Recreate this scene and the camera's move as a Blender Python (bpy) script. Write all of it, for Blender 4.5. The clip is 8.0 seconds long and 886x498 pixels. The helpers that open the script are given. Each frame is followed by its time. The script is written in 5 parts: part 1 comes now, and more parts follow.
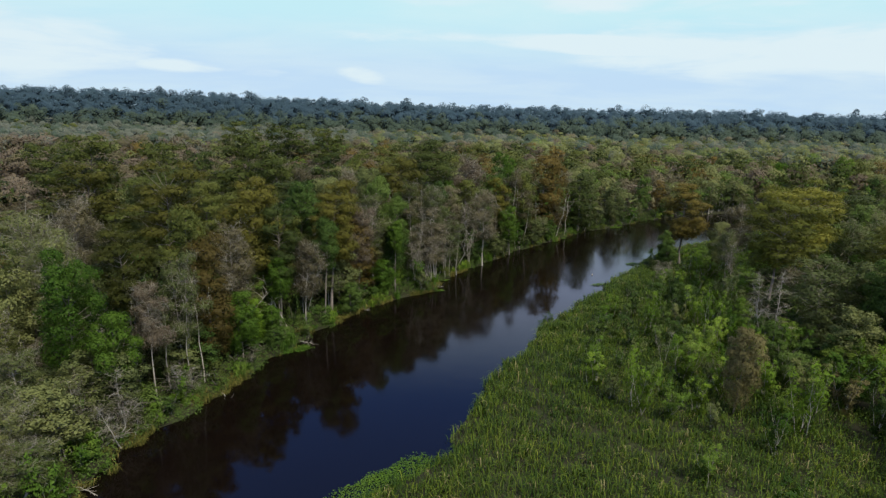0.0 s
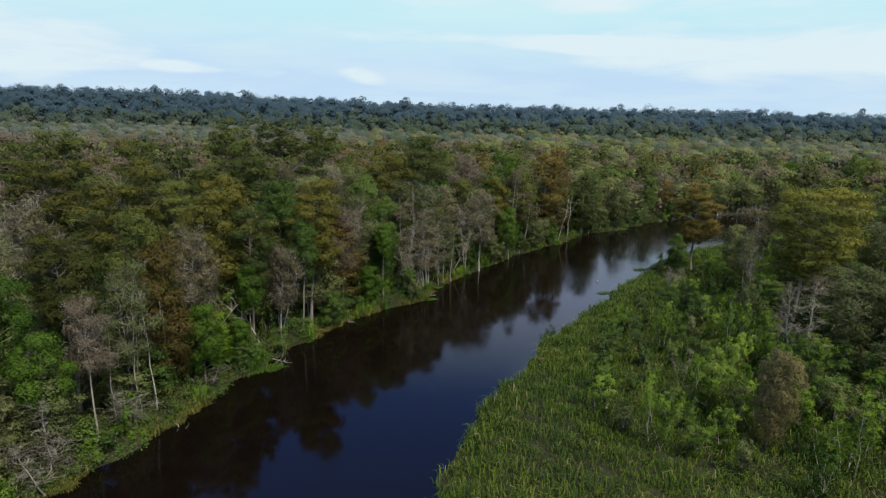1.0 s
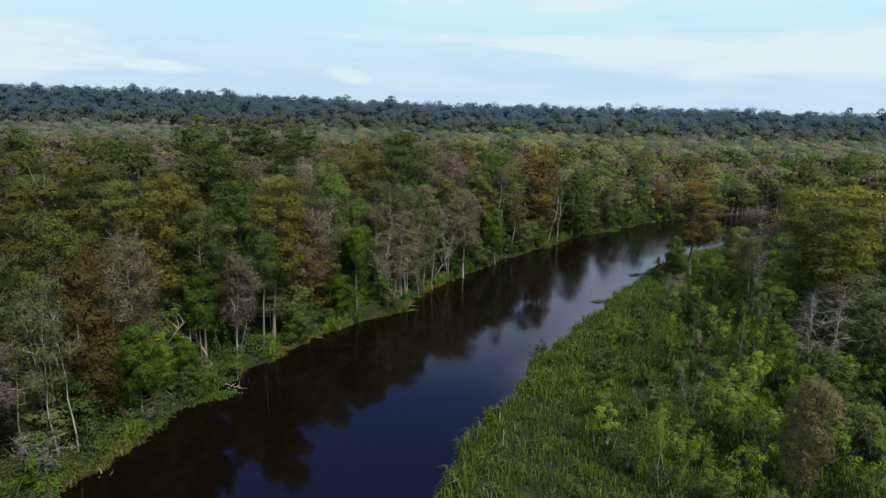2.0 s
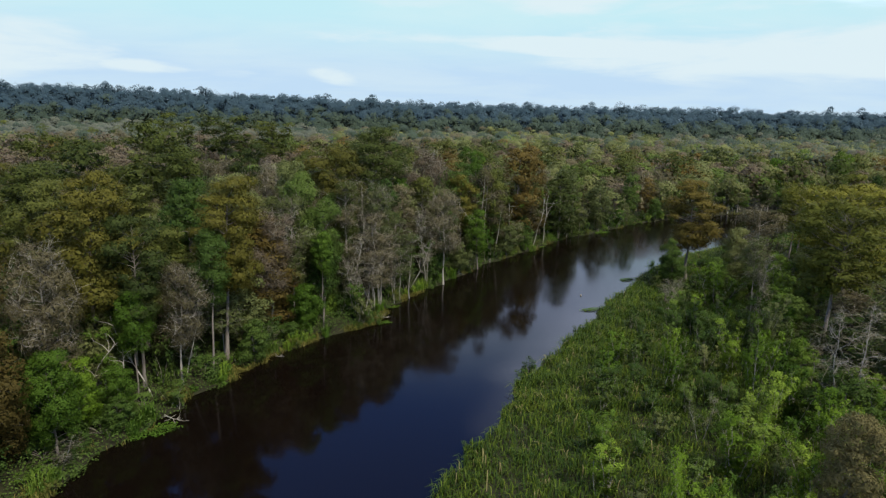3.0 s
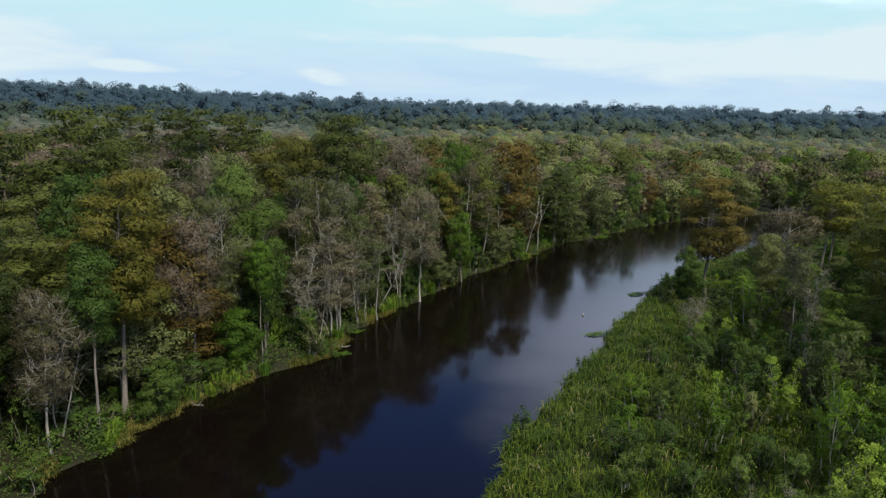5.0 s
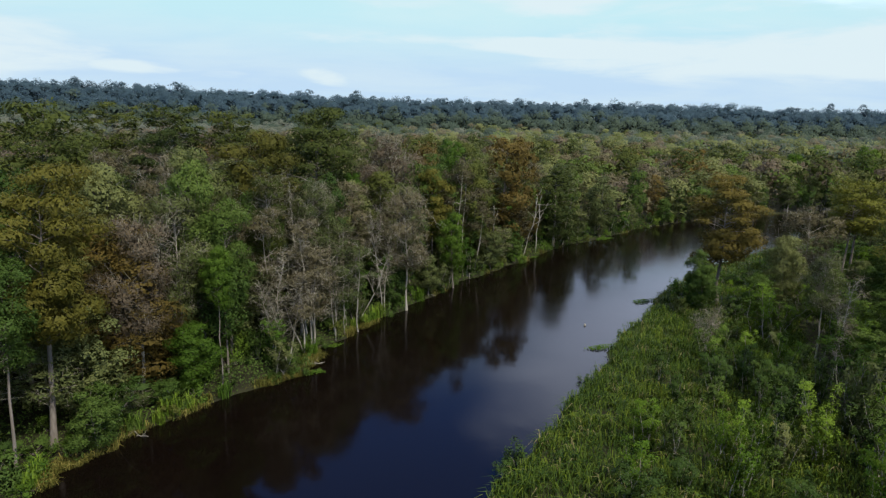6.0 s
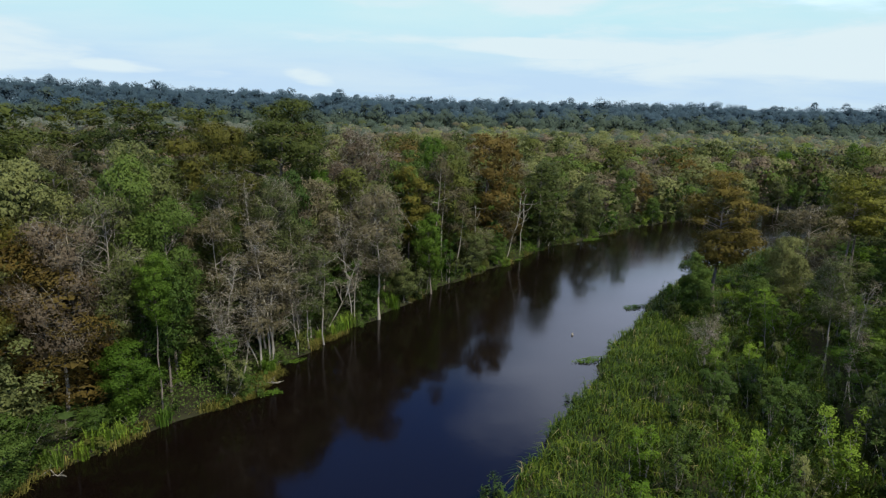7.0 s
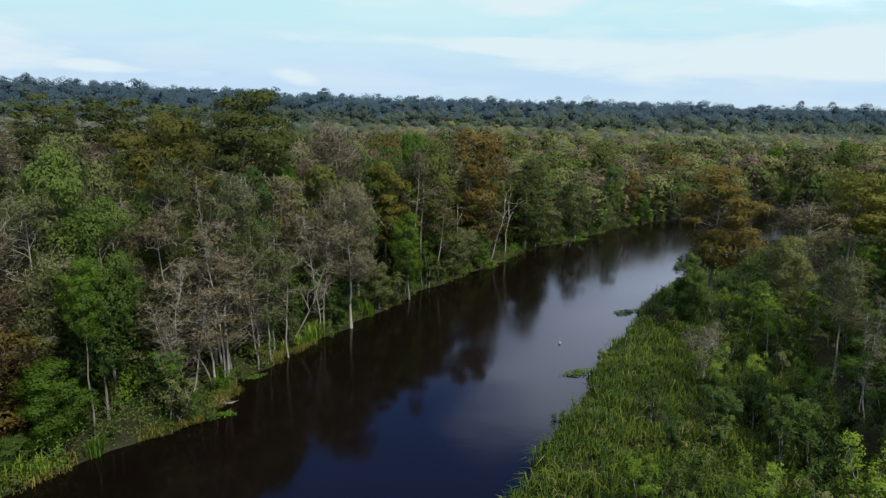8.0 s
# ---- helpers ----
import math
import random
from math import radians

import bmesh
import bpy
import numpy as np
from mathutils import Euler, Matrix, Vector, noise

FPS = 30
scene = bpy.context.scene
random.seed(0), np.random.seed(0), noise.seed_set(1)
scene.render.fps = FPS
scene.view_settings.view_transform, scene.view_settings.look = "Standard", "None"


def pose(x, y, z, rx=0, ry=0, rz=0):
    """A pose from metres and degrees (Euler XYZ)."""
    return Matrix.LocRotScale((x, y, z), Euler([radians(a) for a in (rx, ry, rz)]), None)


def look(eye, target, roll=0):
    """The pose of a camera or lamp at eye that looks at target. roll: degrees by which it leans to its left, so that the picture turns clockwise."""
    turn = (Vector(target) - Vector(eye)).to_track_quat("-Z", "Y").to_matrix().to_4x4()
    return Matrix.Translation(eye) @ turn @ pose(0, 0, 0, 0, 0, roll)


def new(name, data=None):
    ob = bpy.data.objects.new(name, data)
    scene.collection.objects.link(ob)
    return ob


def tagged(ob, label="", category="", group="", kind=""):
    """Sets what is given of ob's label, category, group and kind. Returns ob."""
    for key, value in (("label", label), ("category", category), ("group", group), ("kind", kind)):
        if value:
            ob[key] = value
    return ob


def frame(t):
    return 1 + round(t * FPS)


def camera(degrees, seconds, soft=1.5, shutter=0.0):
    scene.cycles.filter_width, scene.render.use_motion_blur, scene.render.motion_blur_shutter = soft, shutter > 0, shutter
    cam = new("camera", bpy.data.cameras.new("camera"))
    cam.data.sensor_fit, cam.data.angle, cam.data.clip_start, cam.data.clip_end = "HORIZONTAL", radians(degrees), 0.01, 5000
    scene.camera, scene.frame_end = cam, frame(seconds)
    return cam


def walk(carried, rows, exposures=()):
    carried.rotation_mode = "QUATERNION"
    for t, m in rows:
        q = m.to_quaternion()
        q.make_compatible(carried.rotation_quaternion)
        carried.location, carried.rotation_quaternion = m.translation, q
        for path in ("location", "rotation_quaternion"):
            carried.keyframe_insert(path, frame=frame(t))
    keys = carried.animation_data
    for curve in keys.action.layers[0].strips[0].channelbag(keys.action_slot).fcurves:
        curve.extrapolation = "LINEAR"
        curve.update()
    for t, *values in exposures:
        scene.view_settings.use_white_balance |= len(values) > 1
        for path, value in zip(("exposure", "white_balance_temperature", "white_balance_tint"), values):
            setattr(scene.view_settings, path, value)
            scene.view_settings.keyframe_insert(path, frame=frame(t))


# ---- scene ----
cam = camera(72.9, 8.0, 1.3)
PATH = [
    (0, (0.026, -0.005, 31.584), (0.024, 1.946, 31.141), 1.4),
    (0.5, (0.7, 4.416, 30.965), (0.697, 6.366, 30.524), 1.4),
    (1, (1.372, 8.838, 30.405), (1.367, 10.789, 29.964), 1.4),
    (1.5, (2.064, 13.285, 29.827), (2.067, 15.236, 29.388), 1.4),
    (1.7, (2.288, 15.052, 29.64), (2.303, 17.003, 29.2), 1.4),
    (3, (3.724, 26.081, 28.168), (3.812, 28.031, 27.731), 1.4),
    (3.5, (4.32, 30.093, 27.644), (4.422, 32.043, 27.208), 1.5),
    (4, (4.963, 34.182, 27.142), (5.073, 36.131, 26.706), 1.5),
    (4.5, (5.73, 38.128, 26.63), (5.845, 40.076, 26.195), 1.5),
    (6, (8.542, 48.925, 25.06), (8.656, 50.874, 24.626), 1.4),
    (6.5, (9.431, 52.097, 24.62), (9.564, 54.045, 24.186), 1.4),
    (7, (10.246, 54.987, 24.161), (10.404, 56.933, 23.728), 1.4),
    (7.5, (11.132, 57.619, 23.734), (11.307, 59.564, 23.303), 1.3),
    (8, (12.007, 60.162, 23.279), (12.201, 62.105, 22.847), 1.3),
]
walk(cam, [(t, look(eye, target, roll)) for t, eye, target, roll in PATH])

# ---- light ----
SUN_UP, SUN_ROUND = 50.0, 140.0   # degrees: height, and bearing clockwise from +y
world = bpy.data.worlds.new("sky")
scene.world = world
world.use_nodes = True
wn, wl = world.node_tree.nodes, world.node_tree.links
wn.clear()


def wnode(kind, **values):
    n = wn.new(kind)
    for key, value in values.items():
        n.inputs[key].default_value = value
    return n


sky = wn.new("ShaderNodeTexSky")
sky.sky_type, sky.sun_disc = "NISHITA", False
sky.sun_elevation, sky.sun_rotation = radians(SUN_UP), radians(SUN_ROUND)
sky.air_density, sky.dust_density, sky.ozone_density = 1.0, 0.4, 3.0
direction = wn.new("ShaderNodeTexCoord")
split = wn.new("ShaderNodeSeparateXYZ")
wl.new(direction.outputs["Generated"], split.inputs[0])
lift = wn.new("ShaderNodeMath")
lift.operation = "ADD"
lift.inputs[1].default_value = 0.16
wl.new(split.outputs["Z"], lift.inputs[0])
lift_floor = wn.new("ShaderNodeMath")
lift_floor.operation = "MAXIMUM"
lift_floor.inputs[1].default_value = 0.05
wl.new(lift.outputs[0], lift_floor.inputs[0])
flat = wn.new("ShaderNodeVectorMath")
flat.operation = "DIVIDE"
spread = wn.new("ShaderNodeCombineXYZ")
for k in "XYZ":
    wl.new(lift_floor.outputs[0], spread.inputs[k])
wl.new(direction.outputs["Generated"], flat.inputs[0])
wl.new(spread.outputs[0], flat.inputs[1])
stretch = wn.new("ShaderNodeMapping")
stretch.inputs["Scale"].default_value = (0.55, 0.9, 0.0)
stretch.inputs["Location"].default_value = (0.35, 1.1, 0.0)
wl.new(flat.outputs[0], stretch.inputs[0])
cloud_noise = wnode("ShaderNodeTexNoise", Scale=1.5, Detail=7.0, Roughness=0.56, Distortion=0.35)
wl.new(stretch.outputs[0], cloud_noise.inputs["Vector"])
cloud_ramp = wn.new("ShaderNodeValToRGB")
cloud_ramp.color_ramp.elements[0].position = 0.40
cloud_ramp.color_ramp.elements[1].position = 0.66
wl.new(cloud_noise.outputs["Fac"], cloud_ramp.inputs[0])
cloud_amount = wn.new("ShaderNodeMath")
cloud_amount.operation = "MULTIPLY"
cloud_amount.inputs[1].default_value = 0.35
wl.new(cloud_ramp.outputs[0], cloud_amount.inputs[0])


def by_height(low, high, at_low, at_high):
    n = wn.new("ShaderNodeMapRange")
    n.interpolation_type = "SMOOTHSTEP"
    for key, value in (("From Min", low), ("From Max", high), ("To Min", at_low), ("To Max", at_high)):
        n.inputs[key].default_value = value
    wl.new(split.outputs["Z"], n.inputs["Value"])
    return n.outputs[0]


def blend(factor, a, b):
    n = wn.new("ShaderNodeMix")
    n.data_type = "RGBA"
    wl.new(factor, n.inputs["Factor"])
    for key, value in (("A", a), ("B", b)):
        if isinstance(value, tuple):
            n.inputs[key].default_value = (*value, 1)
        else:
            wl.new(value, n.inputs[key])
    return n.outputs["Result"]


# moist air: pale blue at the horizon, pale cyan above it, clearing to blue overhead
pale = blend(by_height(0.05, 0.16, 0.0, 1.0), (4.55, 6.1, 7.6), (4.7, 7.1, 7.6))
deep_blue = wn.new("ShaderNodeMix")
deep_blue.data_type = "RGBA"
deep_blue.inputs["Factor"].default_value = 0.72
deep_blue.inputs["B"].default_value = (0.5, 2.0, 7.4, 1)
wl.new(sky.outputs[0], deep_blue.inputs["A"])
hazed = blend(by_height(0.24, 0.47, 0.96, 0.0), deep_blue.outputs["Result"], pale)


def times(a, b):
    n = wn.new("ShaderNodeMath")
    n.operation = "MULTIPLY"
    wl.new(a, n.inputs[0])
    wl.new(b, n.inputs[1])
    return n.outputs[0]


clouded = blend(times(cloud_amount.outputs[0], by_height(0.22, 0.44, 1.0, 0.05)), hazed, (6.2, 7.3, 7.45))
# the cloud bank, the cumulus heads and the veils over the forest: bearing in radians, height, half widths, weight
bearing = wn.new("ShaderNodeMath")
bearing.operation = "ARCTAN2"
wl.new(split.outputs["X"], bearing.inputs[0])
wl.new(split.outputs["Y"], bearing.inputs[1])


def plus(a, b):
    n = wn.new("ShaderNodeMath")
    wl.new(a, n.inputs[0])
    wl.new(b, n.inputs[1])
    return n.outputs[0]


def scaled(a, offset, factor):
    n = wn.new("ShaderNodeMath")
    n.operation = "MULTIPLY_ADD"
    n.inputs[1].default_value, n.inputs[2].default_value = factor, offset * factor
    wl.new(a, n.inputs[0])
    return n.outputs[0]


def cloud(at, height, wide, tall, weight, slope=0.0):
    """A soft-edged heap of cloud in the sky, before the noise frays it."""
    u = scaled(bearing.outputs[0], -at, 1 / wide)
    v = plus(scaled(split.outputs["Z"], -height, 1 / tall), scaled(bearing.outputs[0], -at, -slope / tall))
    n = wn.new("ShaderNodeMapRange")
    for key, value in (("From Min", 1.6), ("From Max", 0.1), ("To Min", 0.0), ("To Max", weight)):
        n.inputs[key].default_value = value
    wl.new(plus(times(u, u), times(v, v)), n.inputs["Value"])
    return n.outputs[0]


place_in_sky = wn.new("ShaderNodeCombineXYZ")
wl.new(scaled(bearing.outputs[0], 0.0, 5.0), place_in_sky.inputs["X"])
wl.new(scaled(split.outputs["Z"], 0.0, 26.0), place_in_sky.inputs["Y"])
fray = wnode("ShaderNodeTexNoise", Scale=1.1, Detail=7.0, Roughness=0.58, Distortion=0.3)
wl.new(place_in_sky.outputs[0], fray.inputs["Vector"])
heap = None
for row in ((0.50, 0.094, 0.34, 0.042, 0.85, -0.02), (0.17, 0.110, 0.16, 0.013, 0.75, -0.05), (0.21, 0.196, 0.115, 0.040, 1.0), (-0.137, 0.055, 0.045, 0.014, 0.8, -0.12), (-0.39, 0.058, 0.06, 0.010, 0.5),
            (-0.28, 0.054, 0.05, 0.009, 0.5), (-0.62, 0.075, 0.20, 0.055, 0.72), (-0.10, 0.116, 0.13, 0.012, 0.5), (0.40, 0.160, 0.22, 0.028, 0.35), (-0.05, 0.178, 0.16, 0.022, 0.5), (0.95, 0.10, 0.3, 0.06, 0.8)):
    heap = plus(heap, cloud(*row)) if heap else cloud(*row)
heap = plus(heap, scaled(fray.outputs["Fac"], -0.5, 1.5))
heap_edge = wn.new("ShaderNodeMapRange")
heap_edge.interpolation_type = "SMOOTHSTEP"
for key, value in (("From Min", 0.28), ("From Max", 0.80), ("To Min", 0.0), ("To Max", 0.9)):
    heap_edge.inputs[key].default_value = value
wl.new(heap, heap_edge.inputs["Value"])
clouded = blend(times(heap_edge.outputs[0], by_height(0.20, 0.24, 1.0, 0.0)), clouded, (6.15, 7.2, 7.6))
# sunlit cloud tops standing above the horizon haze
tops = wnode("ShaderNodeTexNoise", Scale=0.9, Detail=5.0, Roughness=0.5)
wl.new(stretch.outputs[0], tops.inputs["Vector"])
top_ramp = wn.new("ShaderNodeValToRGB")
top_ramp.color_ramp.elements[0].position, top_ramp.color_ramp.elements[1].position = 0.26, 0.50
wl.new(tops.outputs["Fac"], top_ramp.inputs[0])
clouded = blend(times(top_ramp.outputs[0], times(by_height(0.17, 0.25, 0.0, 1.0), by_height(0.32, 0.45, 1.0, 0.0))), clouded, (5.6, 6.9, 10.0))
# the brightest cloud stands over the river's far reach
river_cloud = wn.new("ShaderNodeMapRange")
river_cloud.interpolation_type = "SMOOTHSTEP"
for key, value in (("From Min", 0.20), ("From Max", 0.90), ("To Min", 0.0), ("To Max", 0.9)):
    river_cloud.inputs[key].default_value = value
wl.new(plus(cloud(0.47, 0.345, 0.33, 0.135, 1.0, -0.34), scaled(fray.outputs["Fac"], -0.5, 0.9)), river_cloud.inputs["Value"])
clouded = blend(river_cloud.outputs[0], clouded, (11.4, 13.0, 17.2))
# a thin bright cloud deck added overhead, unseen, to fill the forest's shade
clouded = blend(by_height(0.62, 0.80, 0.0, 0.95), clouded, (7.6, 7.8, 7.2))
back = wnode("ShaderNodeBackground", Strength=0.12)
wl.new(clouded, back.inputs["Color"])
sky_out = wn.new("ShaderNodeOutputWorld")
wl.new(back.outputs[0], sky_out.inputs[0])

sun = new("sun", bpy.data.lights.new("sun", "SUN"))
sun.data.energy, sun.data.angle, sun.data.color = 4.1, radians(6.0), (1.0, 0.94, 0.79)
su, sr = radians(SUN_UP), radians(SUN_ROUND)
toward = Vector((math.sin(sr) * math.cos(su), math.cos(sr) * math.cos(su), math.sin(su)))
sun.matrix_world = look(toward * 400, (0, 0, 0))
scene.view_settings.exposure = 0.02


# ---- materials ----
def material(name):
    mat = bpy.data.materials.new(name)
    mat.use_nodes = True
    mat.node_tree.nodes.clear()
    return mat, mat.node_tree.nodes, mat.node_tree.links


def ramp_of(nodes, stops):
    r = nodes.new("ShaderNodeValToRGB")
    while len(r.color_ramp.elements) < len(stops):
        r.color_ramp.elements.new(0.5)
    for e, (p, c) in zip(r.color_ramp.elements, stops):
        e.position, e.color = p, (*c, 1)
    return r


def leaf_material(name, dark, mid, light, clear=0.26, rough=0.6, own=0.55, each=0.14):
    """Foliage: each leaf differs a little, each tree takes its own share of the range, and stands of trees drift in tint."""
    mat, n, l = material(name)
    geo, info = n.new("ShaderNodeNewGeometry"), n.new("ShaderNodeObjectInfo")
    patch, drift = n.new("ShaderNodeTexNoise"), n.new("ShaderNodeTexNoise")
    patch.inputs["Scale"].default_value, patch.inputs["Detail"].default_value = 1.3, 2.0
    drift.inputs["Scale"].default_value, drift.inputs["Detail"].default_value = 0.11, 2.0
    l.new(geo.outputs["Position"], patch.inputs["Vector"])
    l.new(geo.outputs["Position"], drift.inputs["Vector"])
    crown = n.new("ShaderNodeAttribute")
    crown.attribute_name = "crown_share"
    total = None
    for source, factor, offset in ((crown.outputs["Fac"], 0.55, 0.0), (geo.outputs["Random Per Island"], each, 0.13 - each / 2), (patch.outputs["Fac"], 0.20, -0.05),
                                   (drift.outputs["Fac"], 0.5, -0.2), (info.outputs["Random"], own, 0.0)):
        m = n.new("ShaderNodeMath")
        m.operation = "MULTIPLY_ADD"
        m.inputs[1].default_value, m.inputs[2].default_value = factor, offset
        l.new(source, m.inputs[0])
        if total:
            a = n.new("ShaderNodeMath")
            l.new(total, a.inputs[0])
            l.new(m.outputs[0], a.inputs[1])
            total = a.outputs[0]
        else:
            total = m.outputs[0]
    r = ramp_of(n, [(0.12, dark), (0.5, mid), (0.9, light)])
    l.new(total, r.inputs[0])
    bsdf = n.new("ShaderNodeBsdfPrincipled")
    bsdf.inputs["Roughness"].default_value = rough
    bsdf.inputs["Specular IOR Level"].default_value = 0.1
    l.new(r.outputs[0], bsdf.inputs["Base Color"])
    thin = n.new("ShaderNodeBsdfTranslucent")
    l.new(r.outputs[0], thin.inputs["Color"])
    mix = n.new("ShaderNodeMixShader")
    mix.inputs[0].default_value = clear
    l.new(bsdf.outputs[0], mix.inputs[1])
    l.new(thin.outputs[0], mix.inputs[2])
    out = n.new("ShaderNodeOutputMaterial")
    l.new(mix.outputs[0], out.inputs[0])
    return mat


def rough_material(name, stops, scale=2.0, rough=0.85, bump=0.4, stretch=(1, 1, 1), far_scale=0.15):
    """Bark, soil and the like: grain and larger stains over an uneven surface."""
    mat, n, l = material(name)
    coord, mapping = n.new("ShaderNodeTexCoord"), n.new("ShaderNodeMapping")
    mapping.inputs["Scale"].default_value = stretch
    l.new(coord.outputs["Object"], mapping.inputs[0])
    fine, wide = n.new("ShaderNodeTexNoise"), n.new("ShaderNodeTexNoise")
    fine.inputs["Scale"].default_value, fine.inputs["Detail"].default_value = scale, 6.0
    wide.inputs["Scale"].default_value, wide.inputs["Detail"].default_value = far_scale, 4.0
    l.new(mapping.outputs[0], fine.inputs["Vector"])
    l.new(coord.outputs["Object"], wide.inputs["Vector"])
    add = n.new("ShaderNodeMix")
    add.inputs["Factor"].default_value = 0.45
    l.new(fine.outputs["Fac"], add.inputs["A"])
    l.new(wide.outputs["Fac"], add.inputs["B"])
    r = ramp_of(n, stops)
    l.new(add.outputs["Result"], r.inputs[0])
    bsdf = n.new("ShaderNodeBsdfPrincipled")
    bsdf.inputs["Roughness"].default_value = rough
    bsdf.inputs["Specular IOR Level"].default_value = 0.2
    l.new(r.outputs[0], bsdf.inputs["Base Color"])
    bp = n.new("ShaderNodeBump")
    bp.inputs["Strength"].default_value = bump
    bp.inputs["Distance"].default_value = 0.05
    l.new(fine.outputs["Fac"], bp.inputs["Height"])
    l.new(bp.outputs[0], bsdf.inputs["Normal"])
    out = n.new("ShaderNodeOutputMaterial")
    l.new(bsdf.outputs[0], out.inputs[0])
    return mat


LEAF = {
    "olive": leaf_material("olive cypress needles", (0.036, 0.054, 0.015), (0.076, 0.094, 0.021), (0.131, 0.141, 0.033), each=0.16),
    "rust": leaf_material("rusting cypress needles", (0.063, 0.050, 0.014), (0.114, 0.084, 0.022), (0.171, 0.120, 0.032), each=0.16),
    "tawny": leaf_material("orange brown cypress needles", (0.065, 0.061, 0.015), (0.126, 0.103, 0.023), (0.193, 0.144, 0.034), each=0.16),
    "amber": leaf_material("ageing cypress needles", (0.039, 0.047, 0.010), (0.084, 0.083, 0.016), (0.163, 0.145, 0.026), each=0.16),
    "gold": leaf_material("yellow olive cypress needles", (0.061, 0.073, 0.013), (0.138, 0.144, 0.024), (0.253, 0.233, 0.038), each=0.2),
    "green": leaf_material("deep green leaves", (0.035, 0.066, 0.015), (0.068, 0.115, 0.023), (0.120, 0.173, 0.037), each=0.16),
    "bright": leaf_material("fresh green leaves", (0.039, 0.083, 0.010), (0.082, 0.147, 0.018), (0.141, 0.215, 0.030), each=0.2),
    "greyg": leaf_material("grey green leaves", (0.068, 0.089, 0.031), (0.124, 0.146, 0.050), (0.192, 0.206, 0.074), each=0.16),
    "grey": leaf_material("withered grey brown leaves", (0.067, 0.060, 0.031), (0.117, 0.102, 0.055), (0.168, 0.146, 0.084), 0.25, each=0.2),
    "pink": leaf_material("withered pinkish brown leaves", (0.086, 0.067, 0.046), (0.140, 0.110, 0.074), (0.190, 0.151, 0.106), 0.25, each=0.2),
    "tan": leaf_material("tan dry needles", (0.110, 0.100, 0.040), (0.190, 0.165, 0.070), (0.270, 0.232, 0.110), each=0.2),
    "sap": leaf_material("yellow green willow leaves", (0.048, 0.102, 0.010), (0.125, 0.210, 0.018), (0.237, 0.325, 0.047)),
    # leaf green pushed towards blue: the bluff's distance haze is in this colour
    "ridge": leaf_material("dark pine and oak leaves tinted haze blue", (0.036, 0.064, 0.086), (0.040, 0.073, 0.095), (0.048, 0.082, 0.103), 0.1, each=0.06),
    # pale crown colour that paints aerial haze over the distant swamp
    "haze": leaf_material("tan swamp crowns paled for haze", (0.094, 0.106, 0.074), (0.127, 0.137, 0.099), (0.156, 0.163, 0.121), 0.1, each=0.08),
    # greyed and blued leaf colour, painting the haze below the bluff
    "slope": leaf_material("grey green slope leaves dulled for haze", (0.036, 0.058, 0.044), (0.049, 0.072, 0.053), (0.064, 0.090, 0.061), 0.1, each=0.06),
    "reed": leaf_material("marsh reed blades", (0.030, 0.061, 0.009), (0.104, 0.149, 0.014), (0.375, 0.354, 0.067), 0.25, 0.5, 0.4, 0.6),
    "sedge": leaf_material("straw and green sedge blades", (0.051, 0.062, 0.013), (0.123, 0.122, 0.026), (0.275, 0.228, 0.067), 0.25, 0.5, 0.4, 0.6),
    "shrub": leaf_material("bank shrub leaves", (0.033, 0.078, 0.010), (0.079, 0.148, 0.018), (0.174, 0.238, 0.037)),
}
BARK = rough_material("grey cypress bark", [(0.3, (0.10, 0.086, 0.072)), (0.55, (0.22, 0.19, 0.165)), (0.8, (0.36, 0.325, 0.29))], 3.0, stretch=(4, 4, 0.6), far_scale=0.5)
PALE = rough_material("bleached bare wood", [(0.3, (0.20, 0.182, 0.150)), (0.6, (0.39, 0.357, 0.305)), (0.85, (0.60, 0.565, 0.50))], 3.0, stretch=(4, 4, 0.8), far_scale=0.5)
BONE = rough_material("sun-bleached dead wood", [(0.3, (0.24, 0.222, 0.185)), (0.6, (0.41, 0.383, 0.33)), (0.85, (0.57, 0.54, 0.48))], 3.0, stretch=(4, 4, 0.8), far_scale=0.5)
TWIG = leaf_material("fine dry twigs", (0.096, 0.086, 0.060), (0.180, 0.164, 0.120), (0.290, 0.268, 0.205), 0.0, 0.8)
SOIL = rough_material("damp swamp soil and litter", [(0.3, (0.012, 0.011, 0.007)), (0.5, (0.026, 0.026, 0.012)), (0.7, (0.038, 0.046, 0.015))], 1.2, far_scale=0.06)


